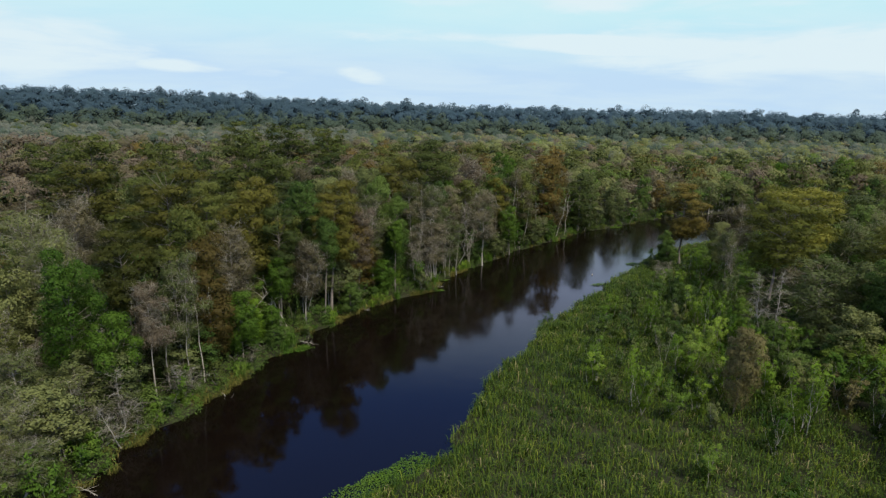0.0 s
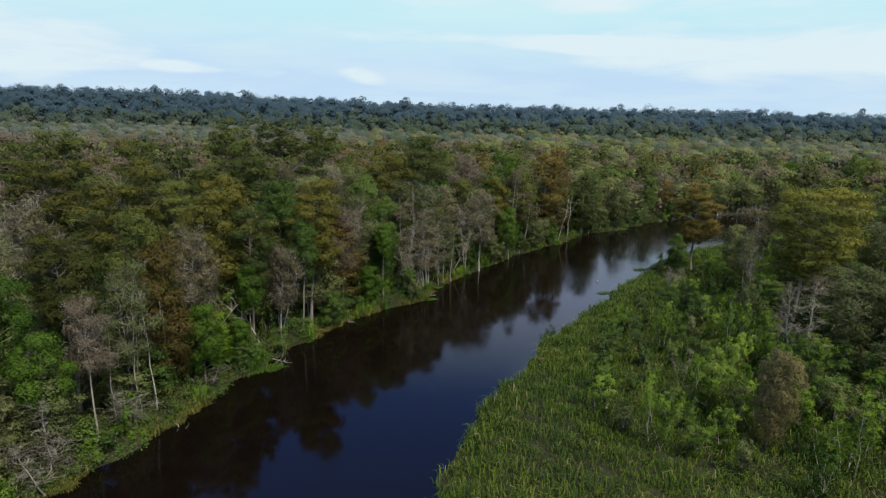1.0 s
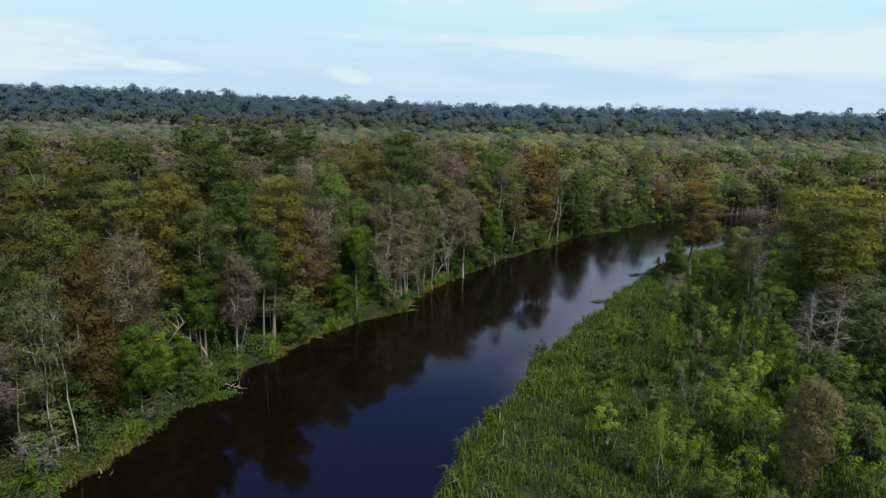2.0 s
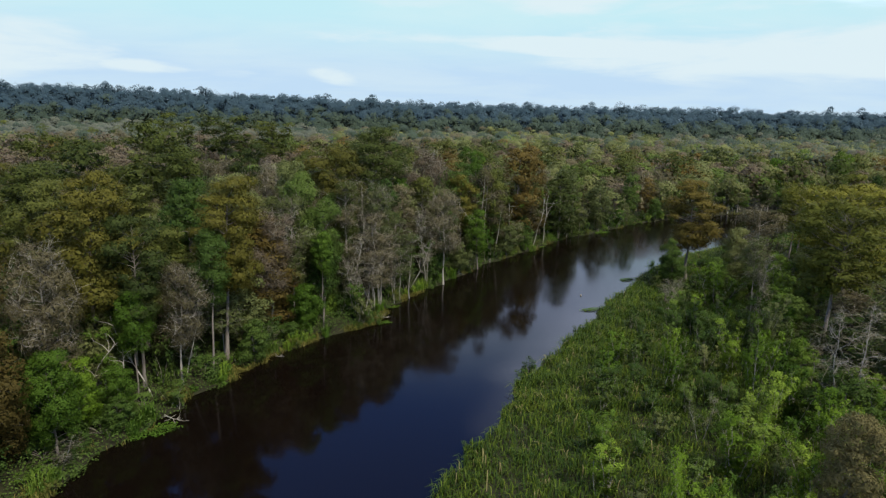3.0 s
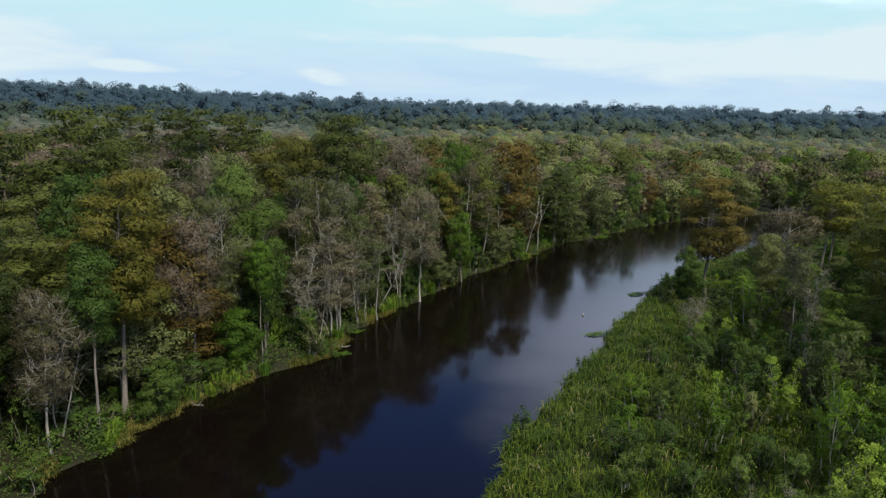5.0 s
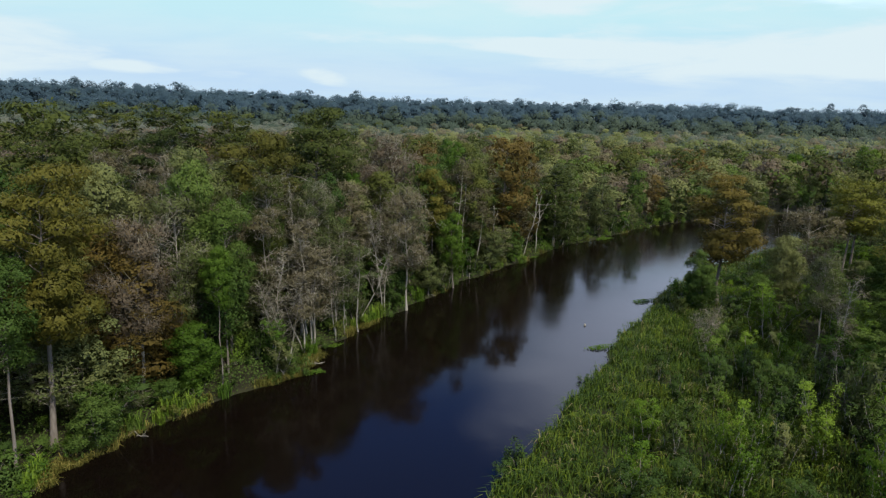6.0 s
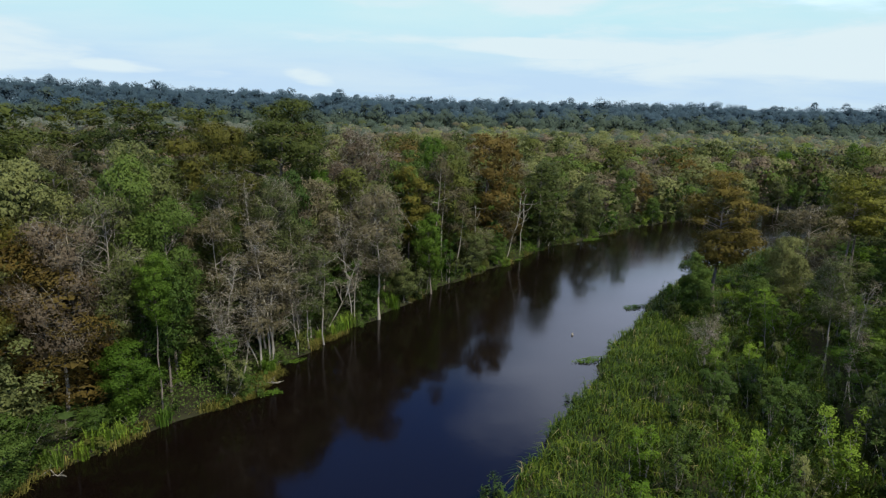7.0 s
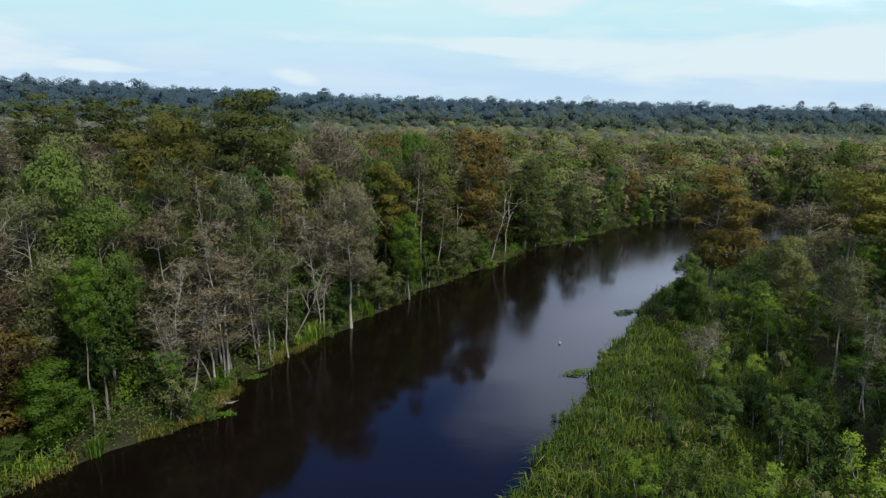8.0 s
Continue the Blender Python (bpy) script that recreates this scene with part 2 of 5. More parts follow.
def water_material():
    mat, n, l = material("dark tannin water")
    coord = n.new("ShaderNodeTexCoord")
    ripple, swell = n.new("ShaderNodeTexNoise"), n.new("ShaderNodeTexNoise")
    ripple.inputs["Scale"].default_value, ripple.inputs["Detail"].default_value = 2.6, 3.0
    swell.inputs["Scale"].default_value, swell.inputs["Detail"].default_value = 0.35, 2.0
    l.new(coord.outputs["Object"], ripple.inputs["Vector"])
    l.new(coord.outputs["Object"], swell.inputs["Vector"])
    add = n.new("ShaderNodeMath")
    add.operation = "MULTIPLY_ADD"
    add.inputs[1].default_value = 0.25
    l.new(ripple.outputs["Fac"], add.inputs[0])
    l.new(swell.outputs["Fac"], add.inputs[2])
    bp = n.new("ShaderNodeBump")
    bp.inputs["Strength"].default_value, bp.inputs["Distance"].default_value = 0.06, 0.12
    l.new(add.outputs[0], bp.inputs["Height"])
    bsdf = n.new("ShaderNodeBsdfPrincipled")
    bsdf.inputs["Base Color"].default_value = (0.004, 0.0025, 0.0019, 1)
    bsdf.inputs["IOR"].default_value = 1.33
    calm = n.new("ShaderNodeTexNoise")  # breaths of wind roughen the water in drifting patches
    calm.inputs["Scale"].default_value, calm.inputs["Detail"].default_value = 0.035, 3.0
    l.new(coord.outputs["Object"], calm.inputs["Vector"])
    breath = n.new("ShaderNodeMapRange")
    for key, value in (("From Min", 0.38), ("From Max", 0.62), ("To Min", 0.04), ("To Max", 0.10)):
        breath.inputs[key].default_value = value
    l.new(calm.outputs["Fac"], breath.inputs["Value"])
    part_y, bend_wind, both = n.new("ShaderNodeSeparateXYZ"), n.new("ShaderNodeMapRange"), n.new("ShaderNodeMath")
    l.new(coord.outputs["Object"], part_y.inputs[0])
    bend_wind.interpolation_type = "SMOOTHSTEP"  # the open bend lies in the wind
    for key, value in (("From Min", 84.0), ("From Max", 130.0), ("To Min", 0.0), ("To Max", 0.05)):
        bend_wind.inputs[key].default_value = value
    l.new(part_y.outputs["Y"], bend_wind.inputs["Value"])
    l.new(breath.outputs[0], both.inputs[0])
    l.new(bend_wind.outputs[0], both.inputs[1])
    l.new(both.outputs[0], bsdf.inputs["Roughness"])
    l.new(bp.outputs[0], bsdf.inputs["Normal"])
    out = n.new("ShaderNodeOutputMaterial")
    l.new(bsdf.outputs[0], out.inputs[0])
    return mat


WATER = water_material()


# ---- mesh helpers ----
def mesh_of(name, verts, faces, mat, smooth=False, second=None, second_from=0, normals=None):
    """A mesh from arrays: faces is a list of (m, k) index arrays; from face second_from on it takes the second material."""
    verts = np.asarray(verts, dtype=np.float32)
    me = bpy.data.meshes.new(name)
    me.vertices.add(len(verts))
    me.vertices.foreach_set("co", verts.ravel())
    faces = [np.asarray(f, dtype=np.int32) for f in faces if len(f)]
    loops = np.concatenate([f.ravel() for f in faces])
    counts = np.concatenate([np.full(len(f), f.shape[1], dtype=np.int32) for f in faces])
    me.loops.add(len(loops))
    me.loops.foreach_set("vertex_index", loops)
    me.polygons.add(len(counts))
    me.polygons.foreach_set("loop_start", np.concatenate([[0], np.cumsum(counts)[:-1]]).astype(np.int32))
    if smooth is not False:
        me.polygons.foreach_set("use_smooth", np.ones(len(counts), dtype=bool) & smooth)
    me.update(calc_edges=True)
    me.materials.append(mat)
    if second:
        me.materials.append(second)
        me.polygons.foreach_set("material_index", (np.arange(len(counts)) >= second_from).astype(np.int32))
    if normals is not None:  # leaves shade with the clump that carries them
        me.attributes.new("custom_normal", "FLOAT_VECTOR", "POINT").data.foreach_set("vector", unit(normals).astype(np.float32).ravel())
    return me


def unit(a):
    return a / np.maximum(np.linalg.norm(a, axis=-1, keepdims=True), 1e-9)


def leaves(rng, at, normal, size, aspect=0.75):
    """Small pointed leaf sprays at the places given, facing roughly along the normals."""
    n = len(at)
    normal = unit(normal)
    side = unit(np.cross(normal, rng.normal(size=(n, 3))))
    along = np.cross(normal, side)
    size = np.broadcast_to(size, (n,))[:, None] * rng.uniform(0.65, 1.35, (n, 1))
    skew = rng.uniform(-0.35, 0.35, (n, 1))
    verts = np.empty((n, 3, 3))
    verts[:, 0] = at - along * size * 0.4 + side * size * aspect * (skew - 0.5)
    verts[:, 1] = at - along * size * 0.4 + side * size * aspect * (skew + 0.5)
    verts[:, 2] = at + along * size * 0.6 - normal * size * 0.15
    return verts.reshape(-1, 3), np.arange(n * 3).reshape(n, 3)


def tube(path, radii, sides=6):
    path, radii = np.asarray(path, float), np.asarray(radii, float)
    d = unit(np.gradient(path, axis=0))
    ref = np.where(np.abs(d[:, 2:3]) > 0.9, np.array([[1.0, 0, 0]]), np.array([[0, 0, 1.0]]))
    u = unit(np.cross(d, ref))
    v = np.cross(d, u)
    a = np.linspace(0, 2 * np.pi, sides, endpoint=False)
    ring = path[:, None] + radii[:, None, None] * (np.cos(a)[None, :, None] * u[:, None] + np.sin(a)[None, :, None] * v[:, None])
    k = len(path)
    i = np.arange(k - 1)[:, None] * sides
    j = np.arange(sides)[None]
    jn = (j + 1) % sides
    quads = np.stack([i + j, i + jn, i + sides + jn, i + sides + j], axis=-1).reshape(-1, 4)
    return ring.reshape(-1, 3), quads


def joined(pieces):
    verts, faces, base = [], {}, 0
    for v, f in pieces:
        verts.append(v)
        faces.setdefault(f.shape[1], []).append(f + base)
        base += len(v)
    return np.concatenate(verts), [np.concatenate(f) for f in faces.values()]


def sprays(rng, tips, clump, flat, count, size, slim=0.75, spread=0.9, up=0.45):
    """Leaves in small sprays over the shells of leafy clumps round the places given."""
    scale = rng.uniform(0.6, 1.25, len(tips))
    k = max(10, count // 8)
    pick = rng.integers(0, len(tips), k)
    ball = unit(rng.normal(size=(k, 3)))
    centre = tips[pick] + ball * clump * rng.uniform(0.5, 1.0, (k, 1)) * scale[pick][:, None] * np.array([1, 1, flat])
    axis = np.column_stack([np.zeros((k, 2)), centre[:, 2]])
    face = unit(ball * np.array([0.8, 0.8, 1.0]) + 0.5 * unit(centre - axis) + np.array([0, 0, up]) + rng.normal(size=(k, 3)) * 0.2)
    a = unit(np.cross(face, rng.normal(size=(k, 3))))
    b = np.cross(face, a)
    who = rng.integers(0, k, count)
    g = rng.normal(size=(count, 3)) * size * spread
    at = centre[who] + a[who] * g[:, :1] + b[who] * g[:, 1:2] + face[who] * (g[:, 2:] * 0.35 - 0.18 * (g[:, :1] ** 2 + g[:, 1:2] ** 2) / size)
    return leaves(rng, at, face[who] + rng.normal(size=(count, 3)) * 0.2, size, slim)


def lobes(rng, centres, radius, flat, count, size, rag=0.22, slim=0.75, up=0.35):
    """Leaves in small sprays over the outer faces of the leafy domes that make up a crown."""
    k = max(24, count // 5)
    share = radius ** 2 / (radius ** 2).sum()
    pick = rng.choice(len(centres), int(k * 2.2), p=share)
    ball = unit(rng.normal(size=(len(pick), 3)) + np.array([0, 0, up]))
    dent = 1 + 0.13 * np.sin(ball[:, 0] * 6 + pick) * np.sin(ball[:, 1] * 7 + 2 * pick) + rng.normal(size=len(pick)) * 0.10
    squash = np.array([1, 1, flat])
    at = centres[pick] + ball * (radius[pick] * dent)[:, None] * squash
    gap = np.linalg.norm((at[:, None] - centres[None]) / squash, axis=2) / radius[None]
    gap[np.arange(len(pick)), pick] = 9
    open_air = np.nonzero(gap.min(axis=1) > 0.88)[0][:k]
    at, ball = at[open_air], ball[open_air]
    face = unit(ball / squash + rng.normal(size=at.shape) * rag)
    a = unit(np.cross(face, rng.normal(size=at.shape)))
    b = np.cross(face, a)
    who = rng.integers(0, len(at), count)
    g = rng.normal(size=(count, 3)) * size
    spot = at[who] + a[who] * g[:, :1] + b[who] * g[:, 1:2] + face[who] * (g[:, 2:] * 0.3 - 0.15 * (g[:, :1] ** 2 + g[:, 1:2] ** 2) / size)
    v, f = leaves(rng, spot, face[who] + rng.normal(size=(count, 3)) * rag, size * slim ** -0.35, slim)
    middle = np.average(centres, axis=0, weights=share)
    lit = unit(face[who] + 0.55 * unit((spot - middle) / np.array([1, 1, 1.3])) + rng.normal(size=(count, 3)) * (0.14 + 0.4 * rag))
    return v, f, np.repeat(lit, 3, axis=0)


def lining(rng, centres, radius, flat, each, cover=0.55):
    """Broad leafy pieces inside each dome, which close the crown."""
    pick = np.repeat(np.arange(len(centres)), each)
    ball = unit(rng.normal(size=(len(pick), 3)) + np.array([0, 0, 0.3]))
    squash = np.array([1, 1, flat])
    at = centres[pick] + ball * radius[pick][:, None] * rng.uniform(0.55, 0.84, (len(pick), 1)) * squash
    face = unit(ball / squash)
    v, f = leaves(rng, at, face + rng.normal(size=at.shape) * 0.2, radius[pick] * cover, 0.9)
    middle = centres.mean(axis=0)
    return v, f, np.repeat(unit(face + 0.55 * unit(at - middle)), 3, axis=0)


def filling(rng, tips, clump, flat, count, size):
    """Broader leaves deep inside the clumps, which close the crown."""
    at = tips[rng.integers(0, len(tips), count)] + rng.normal(size=(count, 3)) * clump * 0.28 * np.array([1, 1, flat])
    return leaves(rng, at * np.array([0.93, 0.93, 1.0]), rng.normal(size=(count, 3)) + np.array([0, 0, 0.8]), size)


def bend(rng, start, way, length, steps, wander, rise=0.0):
    """A wandering branch line."""
    pts, d = [np.asarray(start, float)], unit(np.asarray(way, float))
    for _ in range(steps):
        d = unit(d + rng.normal(size=3) * wander + np.array([0, 0, rise]))
        pts.append(pts[-1] + d * length / steps)
    return np.array(pts)


# ---- trees ----
SPECIES = {
    "cypress": dict(h=17.0, r=5.2, foot=0.38, branches=46, lobe=0.36, flat=0.50, leaf=0.17, slim=0.5, leaves=19000, line=40, twigs=60, up=0.26, droop=0.0, thick=0.26),
    "parasol": dict(h=17.0, r=6.0, foot=0.56, branches=44, lobe=0.30, flat=0.38, leaf=0.17, slim=0.5, leaves=17000, line=36, twigs=60, up=0.34, droop=0.0, thick=0.27),
    "column": dict(h=18.0, r=3.6, foot=0.16, branches=44, lobe=0.46, flat=0.68, leaf=0.165, slim=0.5, leaves=16000, line=36, twigs=60, up=0.12, droop=-0.03, thick=0.22),
    "broad": dict(h=12.0, r=4.4, foot=0.20, branches=38, lobe=0.27, flat=0.78, leaf=0.15, slim=0.7, leaves=17000, line=34, twigs=40, up=0.5, droop=0.05, thick=0.18),
    "withered": dict(h=14.0, r=4.6, foot=0.34, branches=36, lobe=0.30, flat=0.66, leaf=0.125, slim=0.42, leaves=17000, line=24, twigs=1500, up=0.42, droop=0.03, thick=0.18),
    "grove": dict(h=15.0, r=4.4, foot=0.45, branches=44, lobe=0.30, flat=0.62, leaf=0.125, slim=0.42, leaves=15000, line=22, twigs=1300, up=0.35, droop=0.02, thick=0.10),
    "sapling": dict(h=8.0, r=2.7, foot=0.10, branches=50, clump=0.46, flat=0.75, leaf=0.12, slim=0.7, leaves=6600, core=40, twigs=60, up=0.9, droop=0.16, thick=0.05),
    "bare": dict(h=12.0, r=3.0, foot=0.3, branches=30, clump=0.6, flat=0.8, leaf=0.14, slim=0.5, leaves=90, core=0, twigs=800, up=0.8, droop=0.08, thick=0.08),
}


def detail_at(x, y):
    """How finely a tree is built, by how near the camera's way passes."""
    d = math.hypot(x - 8, max(25.0, y - 60))
    return 1.0 if d < 60 else 0.55 if d < 95 else 0.32 if d < 150 else 0.2


def reach(kind, u):
    """How far the branches go out, from the crown's foot (0) to its top (1)."""
    if kind == "cypress":
        return 0.35 + 0.65 * math.sin(math.pi * (0.10 + 0.70 * u ** 1.1))
    if kind == "parasol":
        return 0.50 + 0.50 * math.sin(math.pi * (0.12 + 0.52 * u))
    if kind == "column":
        return 0.40 + 0.60 * math.sin(math.pi * (0.25 + 0.68 * u))
    return 0.38 + 0.62 * math.sin(math.pi * (0.14 + 0.74 * u))


def grow(kind, seed, detail):
    """One tree standing on the origin: arrays of its wood, its leaves and its twigs."""
    s, rng = SPECIES[kind], np.random.default_rng(seed)
    h, r, fine = s["h"], s["r"], detail > 0.9
    stems = {"sapling": 5, "bare": 2, "grove": 6}.get(kind, 1)
    wood, limbs, tips, domes = [], [], [], []
    for q in range(stems):
        off = rng.normal(size=2) * (1.1 if kind == "grove" else 0.4 if stems > 1 else 0.0)
        lean = rng.normal(size=2) * (0.07 if kind == "grove" else 0.17 if stems > 1 else 0.03)
        zs = np.linspace(0, 1, 10 if fine else 5)
        wob = np.cumsum(rng.normal(size=(len(zs), 2)) * 0.11, axis=0)
        hh = h * (1.0 if q == 0 else rng.uniform(0.6, 0.95)) * 0.93
        line = np.column_stack([off[0] + lean[0] * zs * hh + wob[:, 0], off[1] + lean[1] * zs * hh + wob[:, 1], zs * hh - 0.4])
        flare = 0.55 if kind in ("cypress", "column", "parasol", "withered") else 0.2
        rad = s["thick"] * (1 - 0.86 * zs) + s["thick"] * flare * np.exp(-zs * 18)
        wood.append(tube(line, rad, 8 if fine else 4))
        thin = 1 if fine else 0.8 if "lobe" in s else 0.6 if detail > 0.4 else 0.42
        nb = max(4, int(s["branches"] * thin / stems))
        for k in range(nb):
            u = (k + rng.random()) / nb
            z = s["foot"] + (1 - s["foot"]) * u
            base = np.array([np.interp(z, zs, line[:, c]) for c in range(3)])
            length = r / (1.7 if stems > 1 else 1.0) * reach(kind, u) * rng.uniform(0.5, 1.2)
            a = k * 2.4 + rng.normal() * 0.5
            branch = bend(rng, base, (math.cos(a), math.sin(a), s["up"] + 0.5 * u * u), length, 7 if fine else 3, 0.26 if kind in ("withered", "bare", "grove") else 0.14, s["droop"])
            b0 = max(0.034 if kind in ("withered", "grove") else 0.024 if kind == "bare" else 0.016, s["thick"] * 0.3 * (1 - 0.6 * u))
            limbs.append(tube(branch, np.linspace(b0, b0 * 0.2, len(branch)), 4 if fine else 3))
            steps = np.linspace(0, 1, len(branch))
            if kind in ("withered", "bare", "grove") and detail > 0.2:
                for _ in range(5 if fine else 2):
                    m = rng.integers(1, len(branch) - 1)
                    fork = bend(rng, branch[m], branch[-1] - branch[0] + rng.normal(size=3) * length * 0.6, length * rng.uniform(0.3, 0.6), 5 if fine else 3, 0.34, 0.10)
                    limbs.append(tube(fork, np.linspace(b0 * 0.65, b0 * 0.22, len(fork)), 3))
                    tips.append(fork[-1])
                    for _ in range(3 if fine else 0):
                        q = rng.integers(1, len(fork) - 1)
                        spray = bend(rng, fork[q], fork[q + 1] - fork[q - 1] + rng.normal(size=3) * 0.5, length * rng.uniform(0.2, 0.36), 3, 0.32, 0.08)
                        limbs.append(tube(spray, np.linspace(b0 * 0.36, b0 * 0.16, 4), 3))
            for c in range(3):
                w = 1 - c * 0.3
                tips.append(np.array([np.interp(w, steps, branch[:, i]) for i in range(3)]))
            if "lobe" in s:
                wide = s["lobe"] * r * rng.uniform(0.55, 1.35) * (0.75 if stems > 1 else 1) * (1.08 - 0.35 * u)
                domes.append((*tips[-2], wide))
        tips.append(line[-1] + np.array([0, 0, 0.1]))
        if "lobe" in s:
            domes.append((*(line[-1] - np.array([0, 0, 0.4])), s["lobe"] * r * 0.8))
    tips = np.array(tips)
    bigger = detail ** -0.5 if detail < 1 else 1.0
    count = max(90, int(s["leaves"] * detail))
    if "lobe" in s:
        domes = np.array(domes)
        dry = kind in ("withered", "grove")
        shell = lobes(rng, domes[:, :3], domes[:, 3], s["flat"], count, s["leaf"] * bigger, 0.40 if dry else 0.36 if kind == "broad" else 0.18, s["slim"])
        inner = lining(rng, domes[:, :3], domes[:, 3], s["flat"], max(8, int(s["line"] * (2.0 if detail > 0.9 else 0.8 if detail > 0.4 else 0.4))), (0.24 if detail > 0.9 else 0.34 if detail > 0.4 else 0.44) * (0.9 if dry else 1.0))
        bits, lit = [shell[:2], inner[:2]], np.concatenate([shell[2], inner[2]])
    else:
        bits = [sprays(rng, tips, s["clump"], s["flat"], count, s["leaf"] * bigger, s["slim"])]
        if s["core"]:
            bits.append(filling(rng, tips, s["clump"], s["flat"], int(s["core"] * max(detail, 0.5)), s["leaf"] * 1.9))
        spots = np.concatenate([b[0] for b in bits]).reshape(-1, 3, 3).mean(axis=1)
        away = unit((spots - np.array([0, 0, 0.5 * h])) * np.array([1, 1, 0.8]))
        lit = np.repeat(unit(0.9 * away + np.array([0, 0, 0.45]) + rng.normal(size=spots.shape) * 0.22), 3, axis=0)
    v, f = joined(bits)
    twigs = None
    tn = int(s["twigs"] * detail)
    if tn > 20 and kind in ("withered", "grove", "bare"):
        pk = rng.integers(0, len(tips), tn)
        d = unit(rng.normal(size=(tn, 3)) * np.array([1, 1, 0.55]) + np.array([0, 0, 0.12]))
        ln = rng.uniform(0.5, 1.9, (tn, 1))
        a0 = tips[pk] + rng.normal(size=(tn, 3)) * 0.3
        side = unit(np.cross(d, rng.normal(size=(tn, 3)))) * 0.017 * bigger
        if kind != "bare":  # some hang down as grey moss
            hang = rng.random(tn) < 0.16
            d[hang] = np.array([0, 0, -1.0]) + rng.normal(size=(hang.sum(), 3)) * 0.12
            side[hang] = unit(rng.normal(size=(hang.sum(), 3)) * np.array([1, 1, 0])) * 0.035
            ln[hang] *= 0.6
        twigs = (np.stack([a0 - side, a0 + side, a0 + d * ln], axis=1).reshape(-1, 3), np.arange(tn * 3).reshape(tn, 3),
                 np.repeat(unit(rng.normal(size=(tn, 3)) * 0.35 + np.array([0, 0, 0.8]) + 0.6 * unit(a0 * np.array([1, 1, 0]))), 3, axis=0))
    leaf_faces = sum(len(q) for q in f)
    if twigs:
        f = f + [twigs[1] + len(v)]
        v = np.concatenate([v, twigs[0]])
        lit = np.concatenate([lit, twigs[2]]) if lit is not None else None
    return wood if stems > 1 and kind != "sapling" else [joined(wood)], (v, f, lit), leaf_faces, limbs if fine and kind in ("cypress", "column", "parasol") else [joined(limbs)]


NAMES = {"cypress": ("bald_cypress", "cypress"), "column": ("bald_cypress", "cypress"), "parasol": ("bald_cypress", "cypress"), "broad": ("maple_tree", "tree"), "withered": ("tupelo_tree", "tree"),
         "sapling": ("willow_sapling", "sapling"), "grove": ("tupelo_clump", "tree"), "bare": ("dead_tree", "dead tree")}
LABELS = {
    "cypress olive": "tall flat-topped cypress with olive green sprays above the swamp",
    "cypress amber": "tall cypress with olive sprays turning amber brown",
    "parasol gold": "flat-topped cypress with yellow olive plates of sprays",
    "parasol amber": "flat-topped cypress turning amber on a bare pale trunk",
    "parasol olive": "flat-topped olive cypress above the swamp forest",
    "broad tan": "half-bare young cypress with dry tan needles beside reeds",
    "cypress rust": "tall cypress turning rusty brown among the swamp trees",
    "column rust": "narrow rust-brown cypress standing close to the river",
    "cypress tawny": "tall orange-brown cypress on a bare trunk at the river bend",
    "column olive": "narrow olive green cypress standing close to the river",
    "broad bright": "fresh green leafy maple among greyer swamp trees",
    "broad green": "deep green leafy tree in the swamp forest",
    "broad greyg": "grey green leafy tree in the swamp forest",
    "broad shrub": "yellowish green bushy young tree at the forest edge",
    "broad sap": "yellow green leafy tree behind the reed bank",
    "withered grey": "nearly leafless grey tupelo with twisted pale twigs",
    "withered pink": "nearly leafless pinkish brown tupelo with fine twigs",
    "withered greyg": "thinly leaved grey green tupelo with pale limbs",
    "withered olive": "thinly leaved olive tupelo with pale limbs",
    "sapling sap": "yellow green willow sapling with several thin stems in reeds",
    "sapling shrub": "mid green willow sapling with several thin stems in reeds",
    "sapling greyg": "grey green willow sapling with several thin stems in reeds",
    "sapling green": "deep green bushy sapling with several thin stems",
    "sapling tan": "half-withered tan sapling with several thin stems",
    "grove grey": "clump of slender pale tupelo stems with thin grey crowns",
    "grove greyg": "clump of slender pale tupelo stems with thin grey green crowns",
    "bare grey": "bleached bare dead tree with curved limbs",
}
CACHE = {}


def tree_meshes(kind, variant, detail):
    """The meshes of a tree's parts, shared by all trees of that shape."""
    key = (kind, variant, detail)
    if key not in CACHE:
        wood, (v, f, lit), k, limbs = grow(kind, 1000 * (1 + list(SPECIES).index(kind)) + variant, detail)
        bark = BONE if kind == "bare" else PALE if kind in ("withered", "sapling", "grove") else BARK
        CACHE[key] = [("trunk", mesh_of("trunk", q[0], q[1] if isinstance(q[1], list) else [q[1]], bark, True)) for q in wood] + [("limb", mesh_of("limb", q[0], [q[1]], bark, True)) for q in limbs if not isinstance(q[1], list)]
        CACHE[key] += [("branching", mesh_of("branching", *q, bark, True)) for q in limbs if isinstance(q[1], list)]
        CACHE[key].append(("crown", mesh_of("crown", v, f, LEAF["green"], False, TWIG, k, lit)))
    return CACHE[key]


def place(name, me, parent):
    ob = new(name, me)
    ob.parent = parent
    return ob


